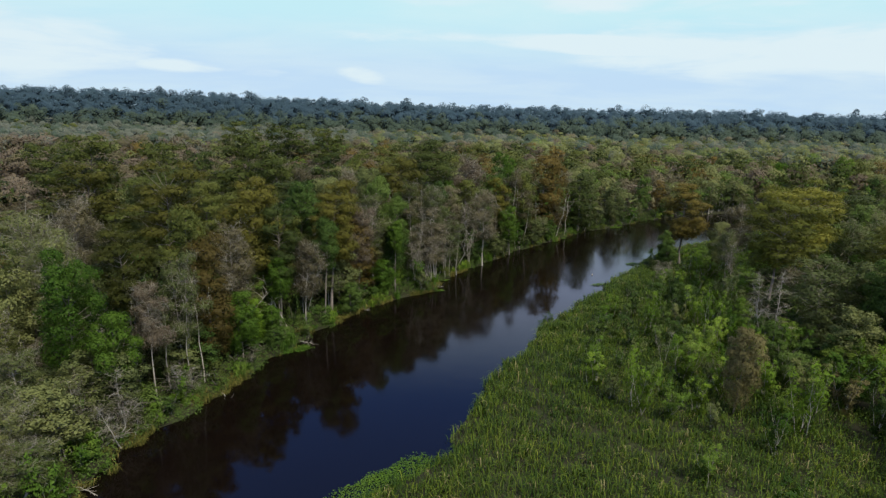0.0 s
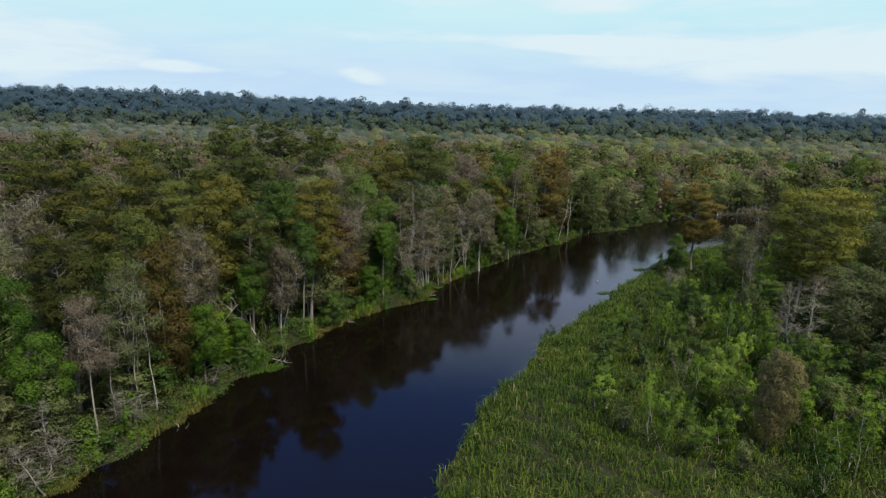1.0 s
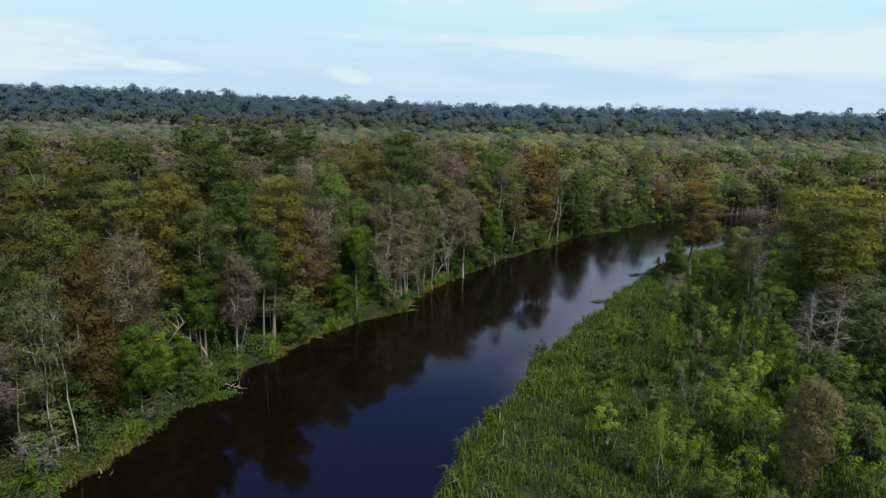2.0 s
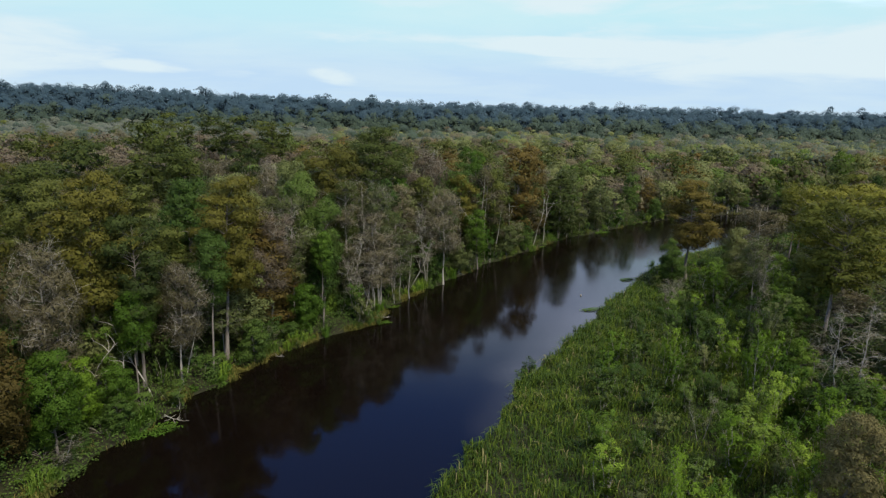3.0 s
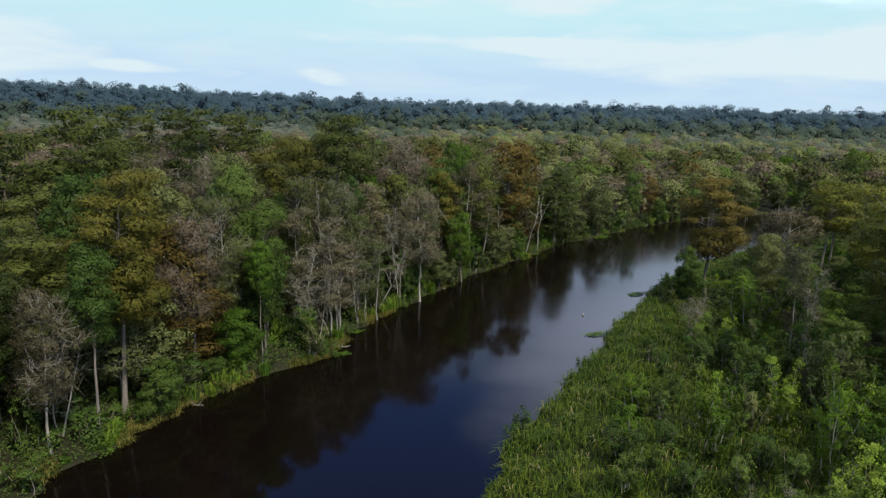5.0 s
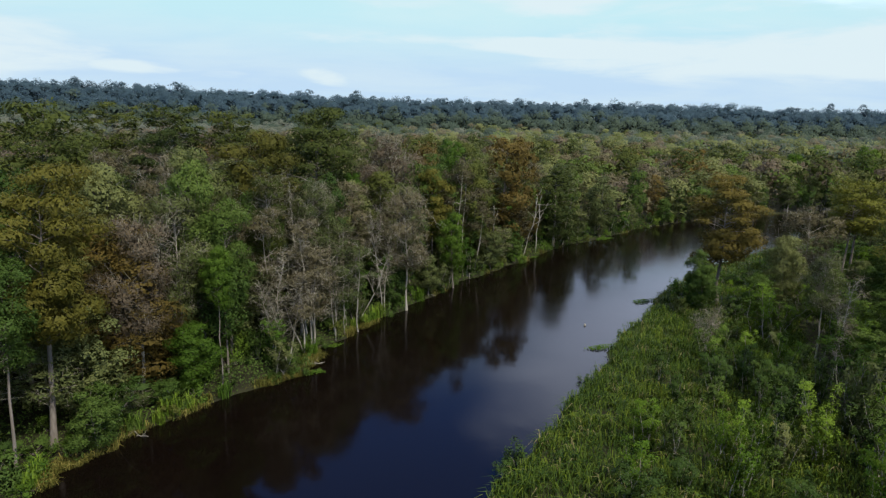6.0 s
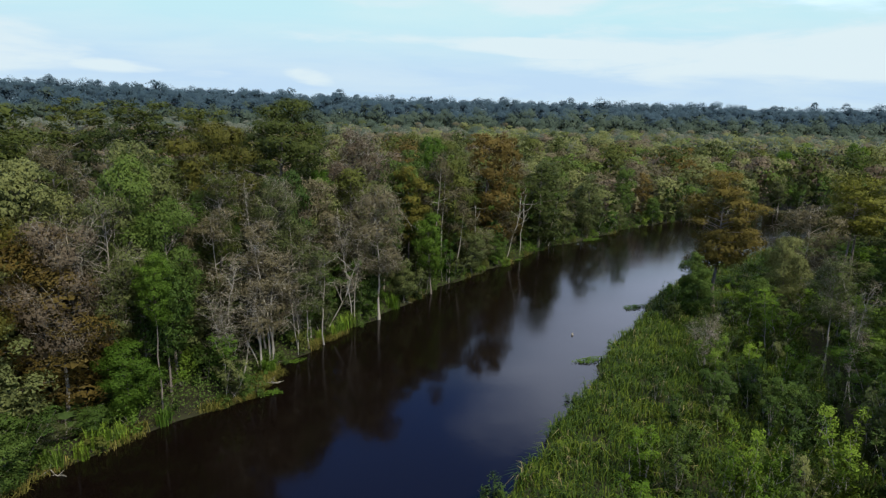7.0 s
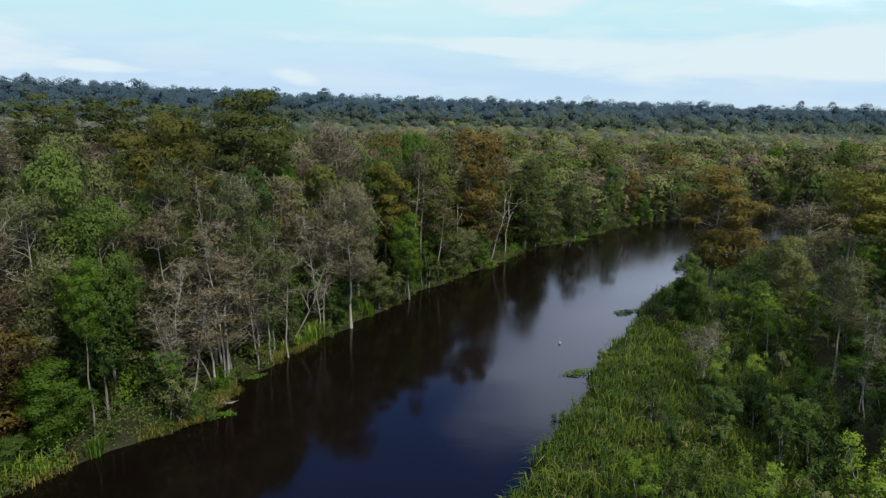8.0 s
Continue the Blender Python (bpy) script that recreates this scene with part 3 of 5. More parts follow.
def tree(kind, tint, x, y, h, r, rng, detail=1.0, group="riverside trees", called=""):
    s = SPECIES[kind]
    parts = tree_meshes(kind, int(rng.integers(0, 4 if detail > 0.9 else 3)), detail)
    name, category = NAMES[kind]
    ob = new(called or name)
    k = r / s["r"]
    ob.matrix_basis = pose(x, y, ground_height(x, y), 0, 0, rng.uniform(0, 360)) @ Matrix.Diagonal((k, k * rng.uniform(0.88, 1.12), h / s["h"], 1))
    tall = min(1.0, 1.15 * k / (h / s["h"])) if kind in ("cypress", "parasol", "broad", "withered") else 1.0  # a tall tree bears its crown on a longer bare trunk
    for part_name, me in parts:
        piece = place(part_name, me, trunk if part_name in ("limb", "branching") else ob)
        if part_name == "trunk":
            trunk = piece
        if part_name == "branching":
            tagged(piece, kind="stuff")
        if part_name != "trunk":
            piece.matrix_basis = pose(0, 0, s["h"] * (1 - tall)) @ Matrix.Diagonal((1, 1, tall, 1))
        if part_name == "crown":
            piece.material_slots[0].link = "OBJECT"
            piece.material_slots[0].material = LEAF[tint]
    return tagged(ob, LABELS[kind + " " + tint], category, group)


# ---- the river and its ground ----
# where each bank stands: x for rising y
LEFT_Y = [-60, 0, 30, 43, 50, 62, 72, 83, 95, 104.5, 112, 122, 137, 151, 166, 174, 187, 198, 212, 224, 240, 260]
LEFT_X = [-62, -44, -33, -29.4, -30, -24.8, -22, -18.2, -11.8, -2, -0.4, 6, 16, 27.5, 40, 50, 64, 81, 113, 160, 260, 420]
RIGHT_Y = [-60, 0, 30, 44, 51, 56, 62, 71.6, 79, 87, 94, 103, 111, 123.5, 130, 139, 149, 160, 170, 180, 190, 200, 222]
RIGHT_X = [-40, -24, -13, -7, 0.8, 1.4, 3.6, 7.6, 12, 15.5, 20.3, 26.4, 31, 40, 44, 51.5, 62.5, 77, 92, 108, 130, 165, 300]


def left_bank(y):
    y = np.asarray(y, float)
    return np.interp(y, LEFT_Y, LEFT_X) + 0.7 * np.sin(y * 0.9) * np.sin(y * 0.23 + 1) + 0.5 * np.sin(y * 2.1) * np.sin(y * 0.77)


def right_bank(y):
    y = np.asarray(y, float)
    return 0.7 + np.interp(y, RIGHT_Y, RIGHT_X) + 0.6 * np.sin(y * 0.7 + 2) * np.sin(y * 0.31) + 0.35 * np.sin(y * 2.3) * np.sin(y * 0.83 + 1)


def land(x, y):
    """Metres onto land, roughly: above 0 on either bank, below 0 on the river."""
    x, y = np.asarray(x, float), np.asarray(y, float)
    return 0.78 * np.maximum(left_bank(y) - x, x - right_bank(y))


def smooth(a, b, v):
    t = np.clip((v - a) / (b - a), 0, 1)
    return t * t * (3 - 2 * t)


def ground_height(x, y):
    x, y = np.asarray(x, float), np.asarray(y, float)
    d = land(x, y)
    z = -1.3 + 1.3 * smooth(-4, 0, d) + 0.45 * smooth(0, 2, d) + 0.12 * np.sin(x * 0.31) * np.sin(y * 0.27) * smooth(0, 6, d)
    bluff = 0.025 * np.clip(-x, 0, 300)
    z = z + smooth(470, 600, np.hypot(x * 0.25, y)) * (20 + bluff) * smooth(-100, 300, y)
    out = np.asarray(z)
    return float(out) if out.ndim == 0 else out


def spaced(lo, hi, fine_lo, fine_hi, step, growth=1.25):
    mid = list(np.arange(fine_lo, fine_hi + 0.01, step))
    a, s = [], step
    v = fine_hi
    while v < hi:
        s *= growth
        v = min(hi, v + s)
        a.append(v)
    b, s, v = [], step, fine_lo
    while v > lo:
        s *= growth
        v = max(lo, v - s)
        b.append(v)
    return np.array(b[::-1] + mid + a)


def sheet(name, xs, ys, zfun, mat):
    X, Y = np.meshgrid(xs, ys)
    V = np.column_stack([X.ravel(), Y.ravel(), zfun(X.ravel(), Y.ravel())])
    n, m = len(ys), len(xs)
    i = (np.arange(n - 1)[:, None] * m + np.arange(m - 1)[None]).reshape(-1, 1)
    return new(name, mesh_of(name, V, [i + np.array([[0, 1, m + 1, m]])], mat, True))


ground = sheet("ground", spaced(-4500, 4500, -70, 150, 2.0), spaced(-4500, 4500, 10, 220, 2.0), ground_height, SOIL)
tagged(ground, "dark damp swamp soil under the river forest", "ground", kind="structure")

ys = np.concatenate([np.arange(-60, 30, 6.0), np.arange(30, 222, 2.0)])
lanes = np.linspace(0, 1, 9)
la, ra = left_bank(ys) - 3, right_bank(ys) + 3
WV = np.column_stack([(la[:, None] * (1 - lanes) + ra[:, None] * lanes).ravel(), np.repeat(ys, 9), np.zeros(len(ys) * 9)])
i = (np.arange(len(ys) - 1)[:, None] * 9 + np.arange(8)[None]).reshape(-1, 1)
water = new("water", mesh_of("water", WV, [i + np.array([[0, 1, 10, 9]])], WATER, True))
tagged(water, "still dark brown river water mirroring sky and trees", "river", kind="structure")

# ---- the trees that stand out ----
rng = np.random.default_rng(7)
STANDING = []


def stand(kind, tint, x, y, h, r):
    STANDING.append((x, y, r))
    return tree(kind, tint, x, y, h, r, rng, 1.0 if math.hypot(x - 8, y - 60) < 80 else detail_at(x, y))


# forest bank, up the river
for row in (
    ("grove", "grey", -3.8, 111.3, 15.6, 5.0), ("grove", "greyg", 1.0, 117.0, 14.6, 4.0), ("broad", "bright", -8.2, 100.6, 12.8, 1.9), ("broad", "bright", -10.2, 99.6, 6.2, 2.9), ("withered", "pink", -14.4, 98.4, 15.4, 4.5),
    ("withered", "pink", 4.0, 137.5, 20.6, 6.2), ("withered", "grey", 8.2, 124.2, 15.4, 4.0), ("column", "rust", 25.0, 156.0, 22.0, 4.6), ("broad", "bright", 15.2, 134.8, 10.5, 2.9),
    ("column", "olive", 37.4, 164.5, 16.5, 4.6), ("broad", "greyg", 50.0, 175.6, 11.8, 4.6), ("broad", "green", 62.0, 188.5, 12.8, 3.9),
    ("column", "rust", 70.0, 196.5, 11.5, 2.4), ("withered", "grey", 77.5, 205.5, 12.0, 5.8), ("withered", "olive", -6.8, 113.6, 17.6, 3.6),
):
    stand(*row)
for row in (
    ("broad", "green", -11.8, 106.6, 19.4, 4.8), ("broad", "greyg", -13.8, 113.4, 20.4, 5.2), ("cypress", "amber", -9.4, 120.0, 22.2, 5.4), ("cypress", "olive", -4.6, 131.0, 24.4, 7.4),
    ("bare", "grey", -3.6, 116.0, 18.4, 2.6), ("broad", "shrub", 0.8, 130.6, 16.6, 2.8), ("cypress", "amber", 12.0, 140.0, 16.0, 3.8), ("broad", "bright", 16.0, 153.0, 19.6, 2.8),
    ("broad", "green", 12.6, 147.5, 17.6, 4.0), ("cypress", "olive", -27.0, 135.0, 21.0, 3.8), ("withered", "grey", -30.5, 130.5, 19.3, 4.8), ("withered", "grey", -21.0, 124.0, 18.6, 4.6),
):
    stand(*row)
# near stretch of the same bank
for row in (
    ("cypress", "amber", -17.6, 90.8, 20.2, 4.8), ("broad", "green", -17.6, 86.6, 15.6, 3.0), ("broad", "green", -23.2, 98.6, 19.3, 5.4), ("broad", "greyg", -20.6, 106.5, 19.0, 5.4),
    ("cypress", "amber", -27.8, 83.0, 21.2, 5.2), ("cypress", "olive", -23.6, 83.6, 16.8, 3.6), ("withered", "grey", -27.6, 75.6, 16.0, 3.8), ("broad", "bright", -23.0, 81.0, 10.8, 2.3),
    ("withered", "grey", -20.0, 84.2, 12.4, 3.2), ("parasol", "amber", -36.4, 77.0, 22.3, 5.8), ("column", "olive", -30.8, 69.0, 20.4, 3.2), ("column", "rust", -27.4, 67.6, 17.0, 3.0),
):
    stand(*row)
for row in (
    ("cypress", "amber", -34.8, 63.6, 18.2, 3.7), ("broad", "bright", -37.4, 56.4, 16.4, 4.0), ("broad", "bright", -32.6, 55.8, 11.0, 3.0), ("withered", "greyg", -53.8, 76.1, 16.0, 5.3),
    ("withered", "grey", -54.2, 86.4, 17.0, 5.8), ("withered", "greyg", -46.5, 70.0, 15.6, 4.6), ("withered", "pink", -30.6, 59.4, 13.2, 2.8), ("withered", "olive", -44.5, 56.6, 10.0, 3.5),
    ("withered", "greyg", -39.5, 51.0, 8.5, 3.2), ("broad", "bright", -25.0, 71.0, 8.8, 2.8), ("cypress", "olive", -46.5, 96.0, 19.5, 5.4), ("cypress", "olive", -38.0, 94.0, 18.8, 5.0),
):
    stand(*row)
# crowns that rise over the forest farther back
for row in (
    ("cypress", "olive", -46.5, 142.0, 24.6, 9.0), ("cypress", "olive", -55.5, 138.5, 21.0, 6.2), ("cypress", "olive", -38.5, 136.5, 20.4, 6.0), ("parasol", "olive", -62.0, 236.0, 25.0, 11.5),
    ("parasol", "olive", -77.0, 232.0, 23.6, 9.5), ("parasol", "olive", -46.0, 238.0, 23.4, 9.5), ("parasol", "olive", -84.0, 143.0, 23.5, 9.0), ("parasol", "olive", -98.0, 150.0, 20.4, 7.4),
    ("parasol", "olive", -72.0, 152.0, 21.2, 7.0), ("parasol", "amber", -62.0, 104.0, 20.5, 7.0), ("cypress", "olive", -51.0, 112.0, 19.6, 6.0), ("broad", "bright", 18.6, 205.8, 18.0, 4.1),
    ("broad", "bright", 154.9, 236.3, 17.9, 4.3), ("broad", "sap", 128.0, 231.0, 15.5, 4.6),
):
    stand(*row)
# the reed bank's side
for row in (
    ("cypress", "tawny", 50.6, 125.5, 17.2, 5.2), ("broad", "green", 46.6, 121.6, 6.5, 2.6), ("withered", "grey", 64.5, 129.0, 13.2, 4.6), ("sapling", "sap", 49.0, 111.4, 7.8, 3.8),
    ("bare", "grey", 39.8, 107.3, 6.5, 2.2), ("withered", "greyg", 51.5, 106.1, 11.5, 2.3), ("broad", "tan", 32.0, 60.0, 9.2, 3.1),
    ("sapling", "sap", 36.9, 55.4, 8.9, 2.8), ("bare", "grey", 43.0, 75.6, 13.5, 3.4), ("sapling", "sap", 29.5, 82.2, 7.1, 2.6),
    ("sapling", "sap", 37.2, 79.0, 9.8, 3.0), ("sapling", "sap", 20.9, 59.3, 8.4, 2.5), ("sapling", "sap", 28.8, 67.3, 6.8, 3.2),
):
    stand(*row)
for row in (
    ("sapling", "sap", 50.8, 65.6, 7.4, 2.8), ("sapling", "sap", 31.6, 86.8, 6.4, 2.1), ("sapling", "sap", 38.8, 87.0, 7.0, 3.0),
    ("sapling", "sap", 41.5, 82.0, 8.4, 2.2), ("sapling", "sap", 33.3, 73.4, 7.7, 2.3), ("sapling", "sap", 38.1, 70.6, 6.0, 2.2),
    ("parasol", "gold", 72.0, 115.2, 18.5, 7.0), ("parasol", "gold", 63.0, 103.0, 19.3, 6.6), ("parasol", "gold", 77.0, 136.0, 16.3, 5.6),
    ("parasol", "gold", 50.5, 90.0, 18.9, 6.0), ("parasol", "gold", 73.0, 132.0, 16.3, 4.6), ("sapling", "sap", 56.0, 108.0, 8.0, 3.0), ("broad", "greyg", 57.2, 121.6, 10.5, 3.2),
):
    stand(*row)
for row in (
    ("bare", "grey", 49.5, 100.0, 11.6, 2.2), ("sapling", "greyg", 43.8, 91.0, 9.6, 2.4), ("parasol", "gold", 66.0, 84.0, 16.5, 6.0),
    ("broad", "green", 58.0, 76.0, 13.0, 5.0), ("bare", "grey", 1.0, 126.0, 7.5, 2.2), ("withered", "greyg", -36.0, 45.0, 7.0, 3.4), ("withered", "greyg", -32.8, 42.0, 5.0, 3.0),
):
    stand(*row)


# bleached dead trees and bare limbs at the forest's edge
for row in (
    ("bare", "grey", -39.8, 65.0, 11.0, 3.4), ("bare", "grey", -34.3, 64.0, 11.0, 3.0), ("bare", "grey", -32.7, 92.0, 14.0, 3.6), ("broad", "sap", -24.8, 74.6, 6.4, 2.8), ("broad", "bright", -23.2, 77.4, 5.0, 2.2),
    ("bare", "grey", -20.6, 86.4, 11.0, 2.8), ("bare", "grey", 0.4, 113.4, 11.0, 2.4), ("bare", "grey", -5.0, 107.6, 11.0, 3.0), ("bare", "grey", -3.4, 106.8, 9.5, 2.8),
    ("bare", "grey", -17.4, 106.0, 13.0, 3.4), ("bare", "grey", 5.0, 122.4, 14.0, 2.6), ("bare", "grey", -63.0, 99.0, 16.0, 4.0), ("bare", "grey", -72.0, 101.0, 16.0, 4.0),
    ("bare", "grey", 42.6, 112.0, 5.0, 2.0), ("bare", "grey", -30.8, 54.6, 7.0, 3.2), ("bare", "grey", -29.8, 50.6, 5.5, 3.0), ("bare", "grey", -33.0, 49.0, 6.0, 3.2), ("bare", "grey", -27.4, 59.5, 5.0, 2.8), ("broad", "green", 46.4, 123.6, 8.0, 2.2), ("broad", "green", 53.0, 119.6, 6.0, 2.6),
):
    stand(*row)


# ---- the forest between them ----
def zone(x, y):
    """Stands of cypress (high), of mixed trees, and of bare tupelo (low)."""
    return noise.noise(Vector((x * 0.013 + 3.1, y * 0.013, 0.5))) + 0.45 * noise.noise(Vector((x * 0.05, y * 0.05, 4.0)))


def choose(u, *options):
    for share, kind, tint in options:
        u -= share
        if u < 0:
            return kind, tint
    return options[-1][1:]


def sort_of(x, y, u):
    v = zone(x, y)
    away = math.hypot(x, y)
    # far off, pale tupelo gains share: real stands, plus haze given as tint
    if -110 < x < -22 and y < 160:
        v = max(v, 0.2) if v > -0.3 else v
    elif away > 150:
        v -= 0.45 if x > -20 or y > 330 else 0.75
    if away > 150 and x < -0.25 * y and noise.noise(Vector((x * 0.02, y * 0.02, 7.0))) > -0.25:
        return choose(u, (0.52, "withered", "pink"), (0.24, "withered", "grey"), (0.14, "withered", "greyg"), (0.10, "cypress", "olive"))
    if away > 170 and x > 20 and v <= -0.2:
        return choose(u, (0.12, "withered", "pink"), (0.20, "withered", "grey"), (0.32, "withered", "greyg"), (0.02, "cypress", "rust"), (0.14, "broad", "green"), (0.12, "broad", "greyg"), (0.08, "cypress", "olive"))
    if v > 0.12:
        return choose(u, (0.36, "cypress", "olive"), (0.03, "cypress", "rust"), (0.26, "withered", "greyg"), (0.12, "broad", "green"), (0.12, "broad", "greyg"), (0.11, "withered", "grey"))
    if v > -0.2:
        return choose(u, (0.2, "withered", "grey"), (0.2, "withered", "greyg"), (0.2, "broad", "green"), (0.2, "cypress", "olive"), (0.12, "broad", "greyg"), (0.04, "broad", "bright"), (0.04, "cypress", "rust"))
    return choose(u, (0.30, "withered", "pink"), (0.26, "withered", "grey"), (0.16, "withered", "greyg"), (0.05, "cypress", "rust"), (0.09, "broad", "green"), (0.14, "cypress", "olive"))


def marsh(y):
    """Width of the pure reed belt along the waterline."""
    return np.interp(y, [0, 44, 58, 71, 82, 95, 110, 135, 190], [26, 21, 16, 10, 7, 7, 7, 7, 7])


def thicket(y):
    """How far the saplings and shrubs behind the reeds reach from the waterline."""
    return marsh(y) + np.interp(y, [0, 60, 110, 130, 165, 190], [34, 28, 22, 22, 20, 12])


frng = np.random.default_rng(21)
far_spots = {}


def far_crown(tint, x, y, top, r):
    far_spots.setdefault(tint, []).append((x, y, top, r))


step = 7.2
for gy in np.arange(22, 310, step):
    for gx in np.arange(-330, 330, step):
        x, y = gx + frng.uniform(-2.2, 2.2), gy + frng.uniform(-2.2, 2.2)
        u, u2, u3 = frng.random(3)
        dist = math.hypot(x - 6, y - 20)
        if abs(x - 4) > 0.86 * (y + 24) or dist > 300:
            continue
        d = float(land(x, y))
        if d < 1.4 or (abs(x - 6) < 12 and y < 60):
            continue
        over = x - float(right_bank(y))
        if 0 < over < thicket(y):
            continue
        if any((x - a) ** 2 + (y - b) ** 2 < (1.6 + 0.72 * r) ** 2 for a, b, r in STANDING):
            continue
        if over < 0 and y < 190 and d > 16 and dist < 165 and u3 < 0.34:
            continue  # clearings between the crowns
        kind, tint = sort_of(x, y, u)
        if over > 0 and dist < 200:
            kind, tint = choose(u, (0.16, "cypress", "olive"), (0.14, "withered", "greyg"), (0.14, "broad", "greyg"), (0.42, "broad", "green"), (0.06, "withered", "grey"), (0.08, "broad", "shrub"))
        front = over < 0 and d < 7 and y < 160
        if front:
            kind, tint = choose(u, (0.14, "grove", "grey"), (0.28, "broad", "green"), (0.26, "grove", "greyg"), (0.14, "broad", "greyg"), (0.18, "withered", "greyg"))
            if y > 104:
                kind, tint = choose(u, (0.12, "grove", "grey"), (0.24, "broad", "green"), (0.22, "grove", "greyg"), (0.16, "broad", "greyg"), (0.12, "column", "olive"), (0.08, "withered", "greyg"), (0.06, "column", "rust"))
        h = {"cypress": 13.5 + 5 * u2, "bare": 11 + 4 * u2, "broad": 9 + 5 * u2, "withered": 10 + 4.5 * u2, "grove": 13.5 + 5 * u2, "column": 15 + 4 * u2}[kind]
        if front and y > 84:
            h += 5.0 if kind == "broad" else 3.0
        if over < 0 and x < -20 and y < 200 and not front:
            h *= (0.72 if kind == "cypress" else 0.60) + 0.28 * ((u * 7.3) % 1)
        if front:
            h *= 0.72 if y < 62 else 0.95 if y < 84 else 1.0
        elif over < 0 and y < 62:
            h *= 0.6
        elif d < 12:
            h *= 1.0 if y < 150 else 0.85 if y < 180 else 1.05
        if over > 0:
            h *= 0.88
        r = SPECIES[kind]["r"] * (0.85 + (0.75 if kind == "cypress" else 0.4) * u3 * u3) * ((0.7 if y < 100 else 1.0) if front else 1.0)
        if dist < 165:
            tree(kind, tint, x, y, h, r, frng, min(0.5, detail_at(x, y)) if over > 0 or d > 14 else detail_at(x, y), "swamp forest trees")
        else:
            far_crown(tint, x, y, h + ground_height(x, y), r * 1.08)


# lower trees that close the forest between the tall ones
urng = np.random.default_rng(71)
for gy in np.arange(40, 200, 5.6):
    for gx in np.arange(-120, 70, 5.6):
        x, y = gx + urng.uniform(-2.4, 2.4), gy + urng.uniform(-2.4, 2.4)
        u, u2, u3 = urng.random(3)
        d = float(left_bank(y)) - x
        if d < 3.0 or d > 60 or abs(x - 4) > 0.86 * (y + 24) or math.hypot(x - 6, y - 20) > 165 or u3 < 0.12:
            continue
        kind, tint = choose(u, (0.34, "broad", "green"), (0.30, "broad", "greyg"), (0.22, "withered", "greyg"), (0.14, "withered", "grey"))
        h = (6.5 + 4.0 * u2) * (1.15 if y > 90 else 1.0 if y > 66 else 0.7)
        tree(kind, tint, x, y, h, 2.8 + 1.2 * u3, urng, min(0.32, detail_at(x, y)), "low trees between the tall ones", "understory_tree")


# lower trees behind the thicket of the reed bank
for gy in np.arange(40, 190, 5.4):
    for gx in np.arange(20, 190, 5.4):
        x, y = gx + urng.uniform(-2.2, 2.2), gy + urng.uniform(-2.2, 2.2)
        u, u2, u3 = urng.random(3)
        over = x - float(right_bank(y))
        if over < thicket(y) - 4 or over > thicket(y) + 46 or abs(x - 4) > 0.9 * (y + 24) + 6 or math.hypot(x - 6, y - 20) > 165:
            continue
        kind, tint = choose(u, (0.52, "broad", "green"), (0.10, "broad", "greyg"), (0.26, "broad", "shrub"), (0.08, "broad", "sap"), (0.04, "withered", "greyg"))
        tree(kind, tint, x, y, 3.4 + 3.0 * u2, 2.4 + 1.0 * u3, urng, min(0.55, detail_at(x, y)), "low trees behind the reed bank", "thicket_tree")


# the close rank of trees behind the bend's waterline
erng = np.random.default_rng(61)
for y in np.arange(98, 178, 2.5):
    u, u2, u3 = erng.random(3)
    x = float(left_bank(y)) - 6.0 - 4.0 * u
    kind, tint = choose(u3, (0.30, "broad", "green"), (0.22, "broad", "greyg"), (0.18, "withered", "greyg"), (0.14, "column", "olive"), (0.10, "withered", "grey"), (0.06, "column", "rust"))
    if any((x - a) ** 2 + (y - b) ** 2 < (0.5 * r) ** 2 for a, b, r in STANDING):
        continue
    h = (14.5 + 3.5 * u2) * (1.0 if y < 160 else 0.85)
    tree(kind, tint, x, y, h, 3.3 + 1.3 * u, erng, detail_at(x, y), "swamp forest trees")


# the forest goes on beside and behind the camera's way
grng = np.random.default_rng(19)
for gy in np.arange(-46, 70, 10.0):
    for gx in np.arange(-100, 120, 10.0):
        x, y = gx + grng.uniform(-3, 3), gy + grng.uniform(-3, 3)
        u, u2, u3 = grng.random(3)
        over = x - float(right_bank(y))
        if abs(x - 4) < 0.86 * (y + 24) + 2 or land(x, y) < 2.5 or 0 < over < 62 or math.hypot(x, y) > 100:
            continue
        kind, tint = choose(u, (0.3, "broad", "green"), (0.25, "cypress", "olive"), (0.25, "withered", "greyg"), (0.2, "broad", "greyg"))
        tree(kind, tint, x, y, 10 + 6 * u2, SPECIES[kind]["r"] * (1.05 + 0.4 * u3), grng, 0.18, "swamp forest trees")


